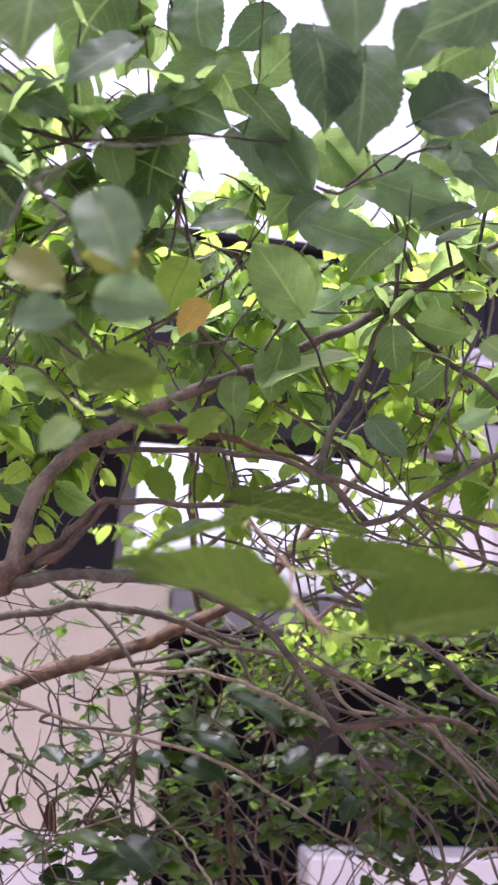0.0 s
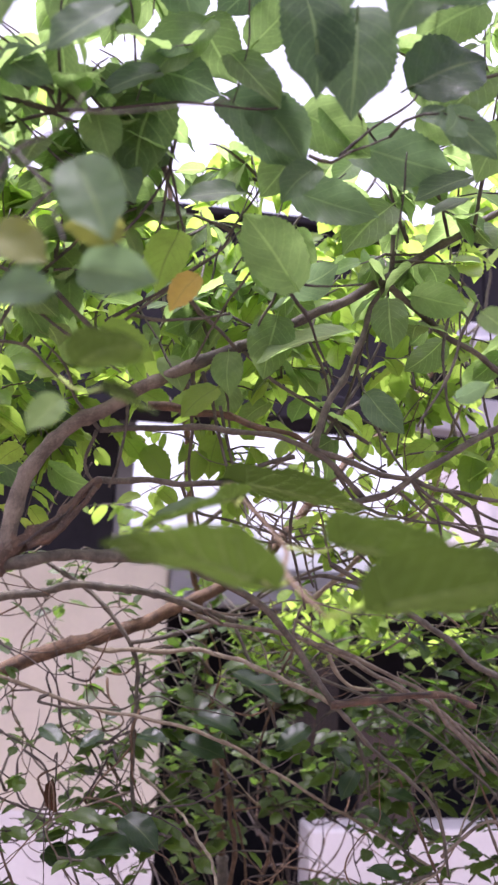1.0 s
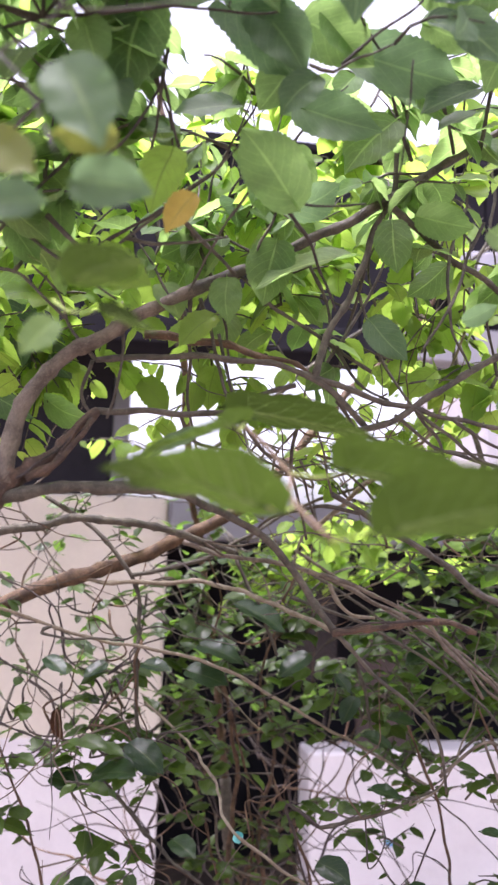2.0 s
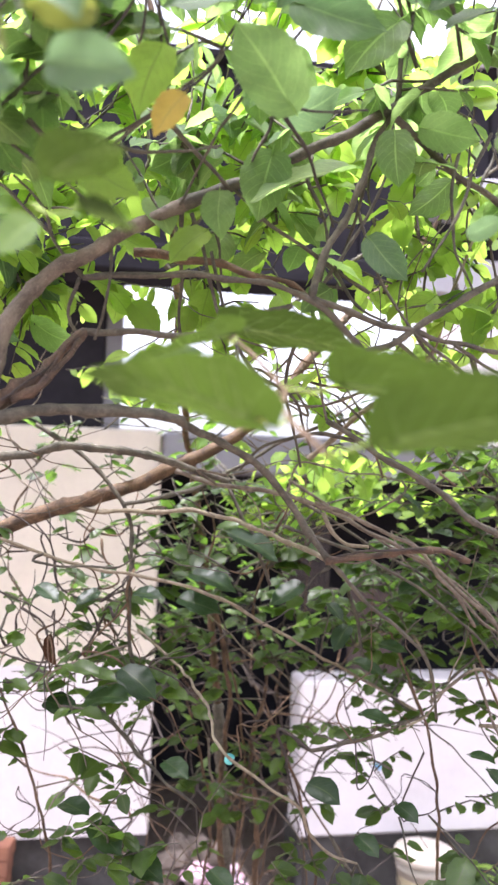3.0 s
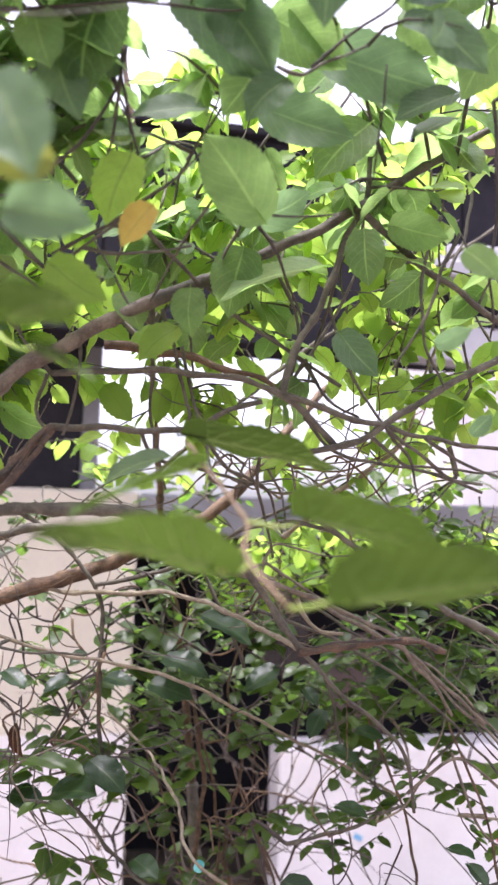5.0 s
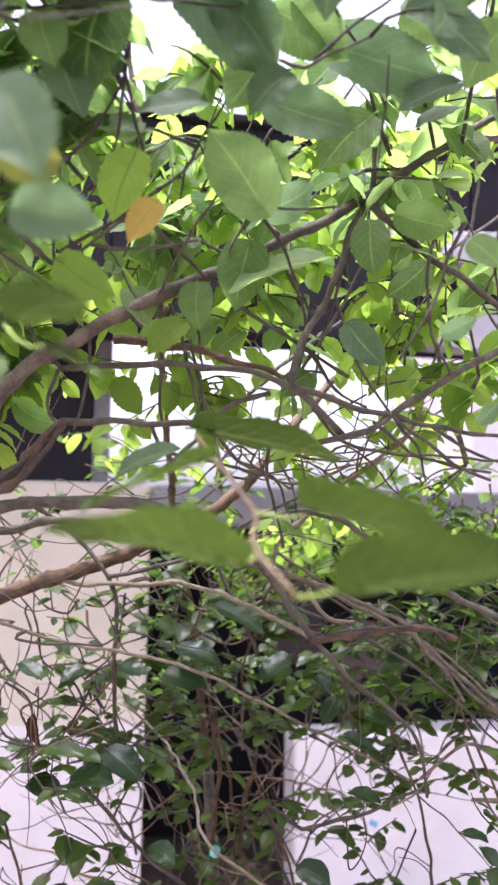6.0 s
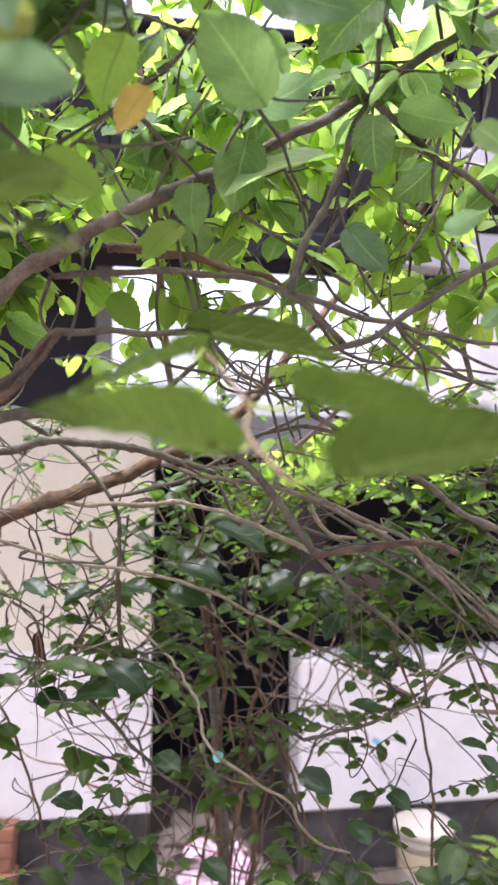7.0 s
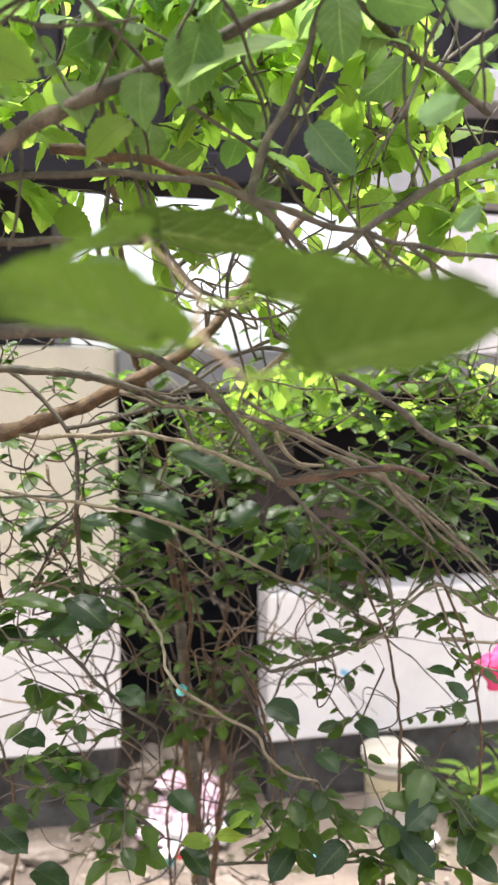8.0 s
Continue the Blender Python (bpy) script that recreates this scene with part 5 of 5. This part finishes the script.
green.fill((-0.468, 2.300, 1.979), (0.28, 0.30, 0.08), 8, 0.047, 5, 0.3, 0.3)
green.fill((-0.045, 2.300, 2.081), (0.25, 0.30, 0.08), 8, 0.047, 5, 0.3, 0.3)
green.fill((0.558, 2.200, 2.022), (0.18, 0.30, 0.10), 8, 0.047, 5, 0.3, 0.3)
green.fill((-0.463, 2.000, 1.690), (0.17, 0.15, 0.12), 9, 0.038, 5, 0.3, 0.3)
green.fill((-0.498, 2.000, 1.876), (0.16, 0.15, 0.07), 5, 0.036, 5, 0.3, 0.3)
green.fill((-0.416, 2.000, 1.513), (0.19, 0.15, 0.17), 5, 0.034, 5, 0.3, 0.3)
green.fill((-0.453, 2.000, 1.486), (0.16, 0.15, 0.15), 8, 0.045, 5, 0.3, 0.3)
green.fill((-0.255, 2.000, 1.521), (0.13, 0.15, 0.19), 10, 0.047, 5, 0.3, 0.3)
green.fill((-0.120, 2.050, 1.689), (0.16, 0.15, 0.12), 12, 0.047, 5, 0.3, 0.3)
green.fill((-0.012, 2.100, 1.490), (0.20, 0.20, 0.18), 16, 0.045, 5, 0.3, 0.3)
green.fill((0.198, 2.100, 1.552), (0.17, 0.20, 0.18), 15, 0.045, 5, 0.3, 0.3)
green.fill((0.373, 2.050, 1.542), (0.19, 0.20, 0.16), 16, 0.045, 5, 0.3, 0.3)
green.fill((0.541, 2.000, 1.647), (0.12, 0.20, 0.20), 20, 0.047, 5, 0.3, 0.3)
green.fill((0.018, 2.050, 1.763), (0.16, 0.15, 0.09), 13, 0.047, 5, 0.3, 0.3)
green.fill((0.519, 1.950, 1.883), (0.11, 0.15, 0.10), 12, 0.052, 5, 0.3, 0.3)
green.fill((-0.337, 2.050, 1.732), (0.13, 0.10, 0.07), 4, 0.043, 5, 0.3, 0.3)
green.fill((-0.368, 2.050, 1.345), (0.22, 0.15, 0.07), 10, 0.047, 5, 0.3, 0.3)
green.fill((-0.439, 2.000, 1.600), (0.19, 0.15, 0.26), 4, 0.039, 5, 0.3, 0.3)
green.fill((-0.802, 2.000, 1.558), (0.22, 0.30, 0.32), 14, 0.047, 5, 0.3, 0.3)
green.fill((0.825, 2.000, 1.635), (0.22, 0.30, 0.32), 14, 0.047, 5, 0.3, 0.3)
green.fill((0.299, 2.100, 1.377), (0.23, 0.20, 0.08), 10, 0.043, 5, 0.3, 0.3)
green.fill((-0.274, 1.800, 1.396), (0.14, 0.10, 0.06), 4, 0.053, 5, 0.3, 0.3)
green.fill((0.547, 1.500, 1.046), (0.02, 0.05, 0.03), 2, 0.065, 5, 0.3, 0.3)
green.fill((-0.233, 1.700, 1.173), (0.07, 0.10, 0.04), 4, 0.047, 5, 0.3, 0.3)
green.fill((-0.304, 1.950, 1.393), (0.14, 0.10, 0.06), 5, 0.047, 5, 0.3, 0.3)
green.fill((-0.357, 2.000, 1.177), (0.12, 0.10, 0.12), 2, 0.043, 5, 0.3, 0.3)
green.fill((-0.033, 2.250, 1.204), (0.16, 0.20, 0.18), 16, 0.045, 5, 0.3, 0.3)
green.fill((0.104, 2.250, 1.000), (0.18, 0.20, 0.13), 14, 0.045, 5, 0.3, 0.3)
green.fill((0.387, 2.100, 1.348), (0.18, 0.15, 0.08), 9, 0.041, 5, 0.3, 0.3)
green.fill((0.388, 2.100, 1.130), (0.14, 0.15, 0.09), 7, 0.041, 5, 0.3, 0.3)
green.fill((0.480, 1.600, 0.965), (0.10, 0.10, 0.03), 4, 0.043, 5, 0.3, 0.3)
green.fill((0.048, 1.700, 0.971), (0.17, 0.10, 0.06), 4, 0.052, 5, 0.3, 0.3)
green.fill((-0.226, 1.600, 1.013), (0.16, 0.10, 0.05), 4, 0.047, 5, 0.3, 0.3)
green.fill((0.285, 1.950, 0.836), (0.17, 0.10, 0.07), 3, 0.045, 5, 0.3, 0.3)
green.fill((-0.321, 1.950, 1.036), (0.11, 0.10, 0.06), 4, 0.043, 5, 0.3, 0.3)
green.fill((-0.295, 1.900, 1.291), (0.17, 0.15, 0.19), 4, 0.050, 6, 0.14, 0.3)
green.fill((0.416, 1.950, 1.240), (0.27, 0.15, 0.16), 12, 0.045, 6, 0.14, 0.3)
green.fill((-0.111, 1.800, 0.917), (0.26, 0.15, 0.07), 5, 0.045, 6, 0.14, 0.3)
green.fill((0.471, 2.250, 1.657), (0.16, 0.15, 0.08), 9, 0.045, 6, 0.3, 0.3)
green.fill((0.683, 2.200, 1.785), (0.14, 0.20, 0.10), 9, 0.048, 6, 0.3, 0.3)
green.fill((0.668, 2.250, 1.645), (0.16, 0.20, 0.10), 9, 0.046, 6, 0.3, 0.3)
green.fill((-0.092, 2.400, 1.669), (0.12, 0.20, 0.10), 7, 0.045, 6, 0.3, 0.3)
green.fill((-0.033, 2.500, 1.387), (0.16, 0.20, 0.14), 8, 0.045, 6, 0.3, 0.3)
green.fill((-0.229, 2.100, 1.470), (0.16, 0.15, 0.14), 5, 0.045, 6, 0.3, 0.3)
green.fill((0.695, 2.100, 1.745), (0.12, 0.15, 0.10), 10, 0.048, 6, 0.3, 0.3)
green.fill((0.593, 2.200, 1.620), (0.14, 0.15, 0.08), 8, 0.045, 6, 0.3, 0.3)
green.fill((0.235, 1.950, 1.650), (0.16, 0.12, 0.06), 7, 0.046, 6, 0.25, 0.3)
green.fill((0.366, 1.950, 1.560), (0.15, 0.12, 0.07), 8, 0.046, 6, 0.25, 0.3)
green.fill((0.520, 1.950, 1.530), (0.14, 0.12, 0.08), 8, 0.046, 6, 0.25, 0.3)
green.fill((0.253, 1.700, 0.978), (0.10, 0.08, 0.05), 5, 0.048, 6, 0.25, 0.3)
green.fill((0.360, 1.650, 0.960), (0.12, 0.08, 0.05), 6, 0.050, 6, 0.25, 0.3)
green.fill((0.480, 1.650, 1.020), (0.12, 0.08, 0.06), 5, 0.050, 6, 0.25, 0.3)
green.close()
for k, (base, tip) in enumerate((
    ((-0.035, 1.830, 1.761), (0.090, 1.790, 1.708)),
    ((-0.116, 1.830, 1.665), (-0.002, 1.790, 1.647)),
    ((-0.234, 1.830, 1.622), (-0.163, 1.790, 1.616)),
    ((-0.142, 1.830, 1.611), (-0.035, 1.790, 1.595)),
    ((-0.449, 1.830, 1.631), (-0.390, 1.790, 1.605)),
    ((-0.305, 1.830, 1.623), (-0.353, 1.790, 1.598)),
    ((0.252, 1.830, 1.565), (0.209, 1.790, 1.516)),
    ((0.312, 1.830, 1.522), (0.373, 1.790, 1.515)),
    ((0.253, 1.830, 1.483), (0.324, 1.790, 1.469)),
    ((0.352, 1.830, 1.859), (0.401, 1.790, 1.828)),
    ((0.434, 1.830, 1.774), (0.468, 1.790, 1.768)),
    ((-0.260, 1.830, 1.449), (-0.182, 1.790, 1.401)),
    ((-0.340, 1.830, 1.366), (-0.255, 1.790, 1.415)),
    ((-0.425, 1.830, 1.379), (-0.337, 1.790, 1.372)),
    ((0.201, 1.830, 1.609), (0.232, 1.790, 1.580)),
    ((0.150, 1.830, 1.654), (0.069, 1.790, 1.609)),
    ((0.481, 1.830, 1.606), (0.530, 1.790, 1.581)),
    ((0.420, 1.830, 1.661), (0.350, 1.790, 1.640)),
    ((-0.493, 1.830, 1.860), (-0.525, 1.790, 1.901)),
    ((-0.275, 1.830, 1.675), (-0.298, 1.790, 1.655)),
    ((0.526, 1.720, 1.018), (0.602, 1.660, 0.990)),
    ((0.360, 1.620, 1.060), (0.420, 1.570, 1.010)),
    ((0.470, 1.600, 1.105), (0.400, 1.560, 1.075)),
    ((0.520, 1.580, 1.120), (0.590, 1.540, 1.085)),
    ((0.300, 1.620, 1.020), (0.235, 1.570, 0.990)),
    ((0.400, 1.600, 1.040), (0.455, 1.550, 0.985)),
    ((0.560, 1.600, 1.060), (0.500, 1.550, 1.015)),
    ((0.200, 1.640, 1.000), (0.150, 1.590, 0.965)),
    ((0.420, 1.720, 0.961), (0.487, 1.660, 0.935)),
    ((0.473, 1.720, 0.993), (0.409, 1.660, 0.950)),
    ((0.562, 1.720, 0.933), (0.616, 1.660, 0.906)),
    ((0.609, 1.720, 1.015), (0.536, 1.660, 1.003)),
    ((-0.387, 1.720, 1.010), (-0.317, 1.660, 0.998)),
    ((-0.020, 1.720, 0.966), (0.038, 1.660, 0.941)),
    ((-0.321, 1.720, 0.928), (-0.237, 1.660, 0.926)),
    ((-0.309, 1.720, 1.411), (-0.213, 1.660, 1.435)),
    ((-0.243, 1.720, 1.480), (-0.157, 1.660, 1.445)),
    ((-0.350, 1.720, 1.206), (-0.281, 1.660, 1.209)),
    ((-0.290, 1.720, 1.167), (-0.213, 1.660, 1.136)),
    ((-0.214, 1.720, 1.109), (-0.131, 1.660, 1.087)),
    ((0.152, 1.720, 1.258), (0.214, 1.660, 1.240)),
    ((0.337, 1.720, 1.218), (0.368, 1.660, 1.213)),
    ((0.256, 1.720, 1.401), (0.314, 1.660, 1.400)),
    ((0.524, 1.720, 1.296), (0.551, 1.660, 1.277)),
    ((0.483, 1.720, 1.321), (0.522, 1.660, 1.332)),
    ((0.070, 1.720, 1.031), (0.119, 1.660, 1.022)),
    ((0.256, 1.720, 1.155), (0.292, 1.660, 1.145)),
    ((-0.044, 1.720, 1.081), (0.009, 1.660, 1.065)),
    ((-0.144, 1.720, 1.293), (-0.088, 1.660, 1.286)),
    )):
    part("leaf", GLOSSY_LEAVES[k % 5], shrub, "glossy blue-green toothed leaf").matrix_basis = leaf_pose(base, tip, 0, None, 0.22, (0.3 * math.sin(5 * k), -0.5 + 0.25 * math.cos(7 * k), 1))

# ---- loose things in the yard ----
def lathe(name, profile, mat, sides=32, wobble=0.0, seed=1):
    """A turned shape from (radius, height) pairs."""
    verts, faces = [], []
    for r, z in profile:
        for k in range(sides):
            a = 2 * math.pi * k / sides
            q = r * (1 + wobble * noise.noise((3 * math.cos(a), 3 * math.sin(a), z * 9 + seed)))
            verts.append((q * math.cos(a), q * math.sin(a), z))
    for i in range(len(profile) - 1):
        for k in range(sides):
            a, b = i * sides + k, i * sides + (k + 1) % sides
            faces.append((a, b, b + sides, a + sides))
    return mesh_of(name, verts, faces, mat)


def crumpled(name, size, mat, seed, rough=0.5, detail=3):
    """A crushed lump of thin sheet, with its lowest point at z 0."""
    bm = bmesh.new()
    bmesh.ops.create_icosphere(bm, subdivisions=detail, radius=1)
    for v in bm.verts:
        n = noise.noise(v.co * 1.6 + Vector((seed, 0, 0))) + 0.5 * abs(noise.noise(v.co * 4 + Vector((0, seed, 0))))
        v.co = v.co * (1 + rough * n)
        v.co = Vector((v.co.x * size[0], v.co.y * size[1], max(-0.8, v.co.z) * size[2]))
    low = min(v.co.z for v in bm.verts)
    for v in bm.verts:
        v.co.z -= low
    me = bpy.data.meshes.new(name)
    bm.to_mesh(me)
    bm.free()
    me.materials.append(mat)
    return me


def bucket():
    b = thing("plastic_bucket", "dirty cream plastic paint bucket with lid standing on the soil", "bucket", (0.838, 3.55, 0.015))
    b.scale = (0.91, 0.91, 0.97)
    part("body", lathe("body", [(0.0, 0.004), (0.105, 0.004), (0.112, 0.012), (0.130, 0.255), (0.136, 0.257), (0.136, 0.275), (0.131, 0.278), (0.133, 0.315), (0.128, 0.315), (0.120, 0.02)], PLASTIC, 36, 0.01), b)
    part("lid", lathe("lid", [(0.141, 0.296), (0.144, 0.30), (0.143, 0.325), (0.136, 0.332), (0.128, 0.33), (0.124, 0.318), (0.06, 0.314), (0.0, 0.317)], PLASTIC, 36, 0.012), b, "dented cream lid")
    part("label", lathe("label", [(0.1225, 0.13), (0.1315, 0.235)], LABEL, 36), b, "faded yellow paper label")
    part("handle", tube("handle", ((-0.137, 0, 0.265), (-0.12, -0.09, 0.19), (0, -0.15, 0.15), (0.12, -0.09, 0.19), (0.137, 0, 0.265)), 0.0025, 0.0025, IRON, 6), b, "thin wire handle")
    return b


bucket()

TERRA = plain("terracotta", (0.30, 0.135, 0.085), (0.19, 0.085, 0.055), 9, 0.9, 0.7, 0.004, 70)


def rubble_heap():
    """Broken pale stones heaped in the doorway."""
    h = thing("rubble_heap", "heap of broken pale pinkish stones piled in the doorway", "rubble", (0, 0, 0))
    rnd = random.Random(61)
    kinds = [crumpled("stone", (0.07 * rnd.uniform(0.7, 1.3), 0.05, 0.045 * rnd.uniform(0.7, 1.3)), STONE, 70 + k, 0.45, 2) for k in range(6)]
    for k in range(44):
        row = k // 12
        x, y = rnd.uniform(-0.35 + 0.03 * row, 0.2 - 0.08 * row), 3.58 + 0.05 * row + rnd.uniform(-0.07, 0.07)
        part("stone", kinds[k % 6], h).matrix_basis = pose(x, y, 0.065 * row - 0.01, rnd.uniform(-15, 15), rnd.uniform(-15, 15), rnd.uniform(0, 360))
    return h


rubble_heap()


def brick_pier():
    """Loose terracotta bricks stacked against the plinth."""
    p = thing("brick_stack", "stack of worn terracotta bricks beside the plinth", "bricks", (-1.03, 3.44, 0.0))
    brick = boxes("brick", TERRA, [(-0.105, 0.105, -0.05, 0.05, 0.0, 0.062)], 0.006)
    for k in range(6):
        part("brick", brick, p).matrix_basis = pose(0.006 * (k % 3), 0.005 * (k % 2), 0.064 * k - 0.01, 0, 0, 4 * math.sin(5 * k))
    return p


brick_pier()

HEAP = thing("plastic_bag_heap", "heap of crumpled white and pink plastic bags in the doorway", "plastic bag", (-0.10, 3.4, 0.0))
for k, (x, y, z, w, h) in enumerate(((0, 0, 0, 0.08, 0.06), (0.13, 0.02, 0, 0.07, 0.06), (-0.08, 0.05, 0, 0.08, 0.06), (0.03, 0.04, 0.07, 0.075, 0.06), (0.13, 0.05, 0.07, 0.06, 0.05), (-0.05, 0.08, 0.08, 0.07, 0.05), (0.02, 0.06, 0.15, 0.07, 0.05), (0.11, 0.07, 0.14, 0.06, 0.05), (-0.03, 0.08, 0.22, 0.06, 0.035), (0.1, 0.09, 0.21, 0.05, 0.035))):
    part("bag", crumpled("bag", (w, w * 0.8, h), BAG if k > 1 else WHITE, 3 + k, 0.6), HEAP).location = (x, y, z)

for name, label, category, mat, at, size, seed in (
    ("teal_wrapper", "crushed teal plastic wrapper on the soil", "litter", TEAL, (-0.24, 3.5, 0), (0.045, 0.03, 0.02), 5),
    ("blue_wrapper", "crumpled blue and white plastic wrapper on the soil", "litter", BLUE, (0.37, 3.4, 0), (0.03, 0.03, 0.035), 8),
    ("blue_wrapper", "flattened blue plastic scrap on the soil", "litter", BLUE, (0.49, 3.3, 0), (0.05, 0.03, 0.018), 9),
    ("paper_wad", "torn white paper wad beside the bucket", "litter", WHITE, (0.93, 3.36, 0), (0.07, 0.05, 0.03), 14),
    ("red_cap", "small red plastic bottle cap on the soil", "litter", RED, (-0.09, 3.3, 0), (0.014, 0.014, 0.02), 15),
    ("stone", "pale tan field stone half sunk in the soil", "stone", STONE, (-0.66, 3.34, -0.01), (0.1, 0.06, 0.04), 21),
    ("stone", "pale tan field stone half sunk in the soil", "stone", STONE, (-0.9, 3.2, -0.01), (0.13, 0.07, 0.04), 22),
    ("stone", "broken pink-tan stone lump near the plinth", "stone", STONE, (-0.42, 3.42, -0.01), (0.05, 0.04, 0.05), 23),
    ("stone", "flat grey stone slab leaning at the plinth", "stone", PLINTH, (1.26, 3.62, -0.01), (0.16, 0.1, 0.06), 24),
    ("stone", "pale tan field stone half sunk in the soil", "stone", STONE, (0.1, 3.1, -0.01), (0.06, 0.05, 0.03), 25),
):
    ob = tagged(new(name, crumpled(name, size, mat, seed, 0.35)), label, category, "litter in the yard" if category == "litter" else "stones in the yard")
    ob.location = at

def strewn(name, label, category, mat, count, sizes, flat, seed):
    """Small lumps strewn over the soil before the house, as one mesh."""
    rnd = random.Random(seed)
    bm = bmesh.new()
    bmesh.ops.create_icosphere(bm, subdivisions=1, radius=1)
    ball = [v.co.copy() for v in bm.verts]
    sides = [tuple(v.index for v in f.verts) for f in bm.faces]
    bm.free()
    verts, faces = [], []
    for _ in range(count):
        x, y, r = rnd.uniform(-1.5, 1.7), rnd.triangular(2.6, 3.62, 3.5), rnd.uniform(*sizes) * rnd.uniform(0.4, 1)
        turn = Matrix.Rotation(rnd.uniform(0, 6.28), 3, "Z") @ Matrix.Rotation(rnd.gauss(0, 0.3), 3, "X") @ Matrix.Diagonal((r * rnd.uniform(0.6, 1.4), r, r * flat))
        first = len(verts)
        verts += [Vector((x, y, 0.4 * r * flat)) + turn @ (v * rnd.uniform(0.8, 1.2)) for v in ball]
        faces += [tuple(first + i for i in f) for f in sides]
    tagged(new(name, mesh_of(name, verts, faces, mat, False)), label, category, kind="stuff")


strewn("gravel", "pale tan pebbles and rubble crumbs on the bare soil", "gravel", STONE, 420, (0.008, 0.03), 0.6, 3)
strewn("dead_leaf_litter", "brown dry leaf scraps lying on the bare soil", "leaf litter", DEAD, 260, (0.012, 0.03), 0.12, 4)

CUP = thing("paper_cup", "white paper cup with a dark band standing on the soil", "cup", (-0.14, 3.2, 0.0))
part("wall", lathe("wall", [(0.0, 0.002), (0.026, 0.002), (0.034, 0.09), (0.037, 0.092), (0.033, 0.092), (0.026, 0.01)], WHITE, 20), CUP)
part("band", lathe("band", [(0.0308, 0.05), (0.0345, 0.085)], TEAL, 20), CUP, "dark teal printed band")

# a pink cloth caught in the shrub
CLOTH = tagged(new("pink_cloth", crumpled("pink_cloth", (0.07, 0.03, 0.07), PINK, 31, 0.45)), "bright pink cloth caught on the shrub stems", "cloth")
CLOTH.location = (0.945, 2.5, 0.985)
limb(shrub, BARK, 4.5, 2.5, (0.8, 2.1, -0.03), (0.86, 2.25, 0.5), (0.94, 2.42, 0.9), (1.0, 2.5, 1.0), (1.1, 2.52, 1.15), name="stem", sides=6)

# a brown card with dark strokes, propped in the opening
CARDBOARD = thing("cardboard_sign", "brown cardboard sheet with dark hand-drawn strokes propped on the parapet", "sign", (0.66, 3.86, 1.0))
part("sheet", boxes("sheet", CARD, [(-0.13, 0.13, -0.004, 0.004, 0.0, 0.5)], 0.002), CARDBOARD)
for x, z, w, h, a in ((-0.09, 0.44, 0.012, 0.09, 8), (-0.04, 0.45, 0.05, 0.01, -20), (0.02, 0.43, 0.012, 0.08, -14), (0.07, 0.44, 0.012, 0.09, 20), (-0.06, 0.33, 0.07, 0.011, 4), (0.05, 0.32, 0.05, 0.011, -8)):
    part("stroke", boxes("stroke", INK, [(-w / 2, w / 2, -0.0075, -0.0045, -h / 2, h / 2)], 0.0), CARDBOARD).matrix_basis = pose(x, 0, z, 0, a, 0)

# a small bright plant at the foot of the wall
FERN = thing("garden_plant", "small garden plant with long bright green leaves by the wall", "plant", (1.27, 3.4, 0.0))
BLADES = leaf_kinds("leaf", YOUNG_LIT, 3, 131, broad=0.24, curl=0.5, fold=0.4, rows=9, stalk=0.1)
rnd = random.Random(41)
for k in range(5):
    x, y = rnd.uniform(-0.08, 0.08), rnd.uniform(-0.08, 0.08)
    top = Vector((x * 2.2, y * 2, rnd.uniform(0.25, 0.5)))
    part("stem", tube("stem", ((x * 0.4, y * 0.4, -0.02), (x, y, 0.15), top), 0.004, 0.002, STEM, 6), FERN)
    for j in range(9):
        a = 0.7 * j * math.pi + k
        at = Vector((x, y, 0.1)).lerp(top, 0.15 + 0.1 * j)
        ob = part("leaf", BLADES[j % 3], FERN)
        ob.matrix_basis = leaf_pose(at, at + Vector((math.cos(a), math.sin(a), 0.35)), 0, rnd.uniform(0.12, 0.2), 0.1, (0, -0.2, 1))

# a scrap of blue tape on the white wall
TAPE = tagged(new("blue_tape", boxes("blue_tape", BLUE, [(-0.02, 0.02, -0.006, -0.002, -0.012, 0.012)], 0.001)), "torn scrap of blue tape stuck to the white wall", "tape")
TAPE.matrix_world = FRONT @ pose(1.06, 0, 0.61, 0, 24, 0)

# a teal tie round the pale hanging stem, and a fresh shoot near it
TIE = tagged(new("teal_tie", lathe("teal_tie", [(0.007, -0.006), (0.0085, 0.0), (0.007, 0.007)], TEAL, 12)), "small teal plastic tie round a pale stem", "tie")
TIE.matrix_world = pose(-0.005, 1.405, 1.402, 10, 20, 0)
limb(shrub, STEM, 1.6, 1.0, (0.0, 1.72, 0.9), (0.04, 1.7, 0.99), (0.085, 1.69, 1.03), name="shoot", label="fresh green shoot", sides=5)
for x, z, a in ((0.05, 1.0, 0.4), (0.075, 1.02, 1.2), (0.085, 1.03, 0.1), (0.04, 0.985, 2.6)):
    part("leaf", YOUNG_LIT_LEAVES[int(10 * a) % 7], shrub).matrix_basis = leaf_pose((x, 1.69, z), (x + math.cos(a), 1.5, z + 0.4 * math.sin(a)), 0, 0.05, 0.22, (0, -0.5, 1))
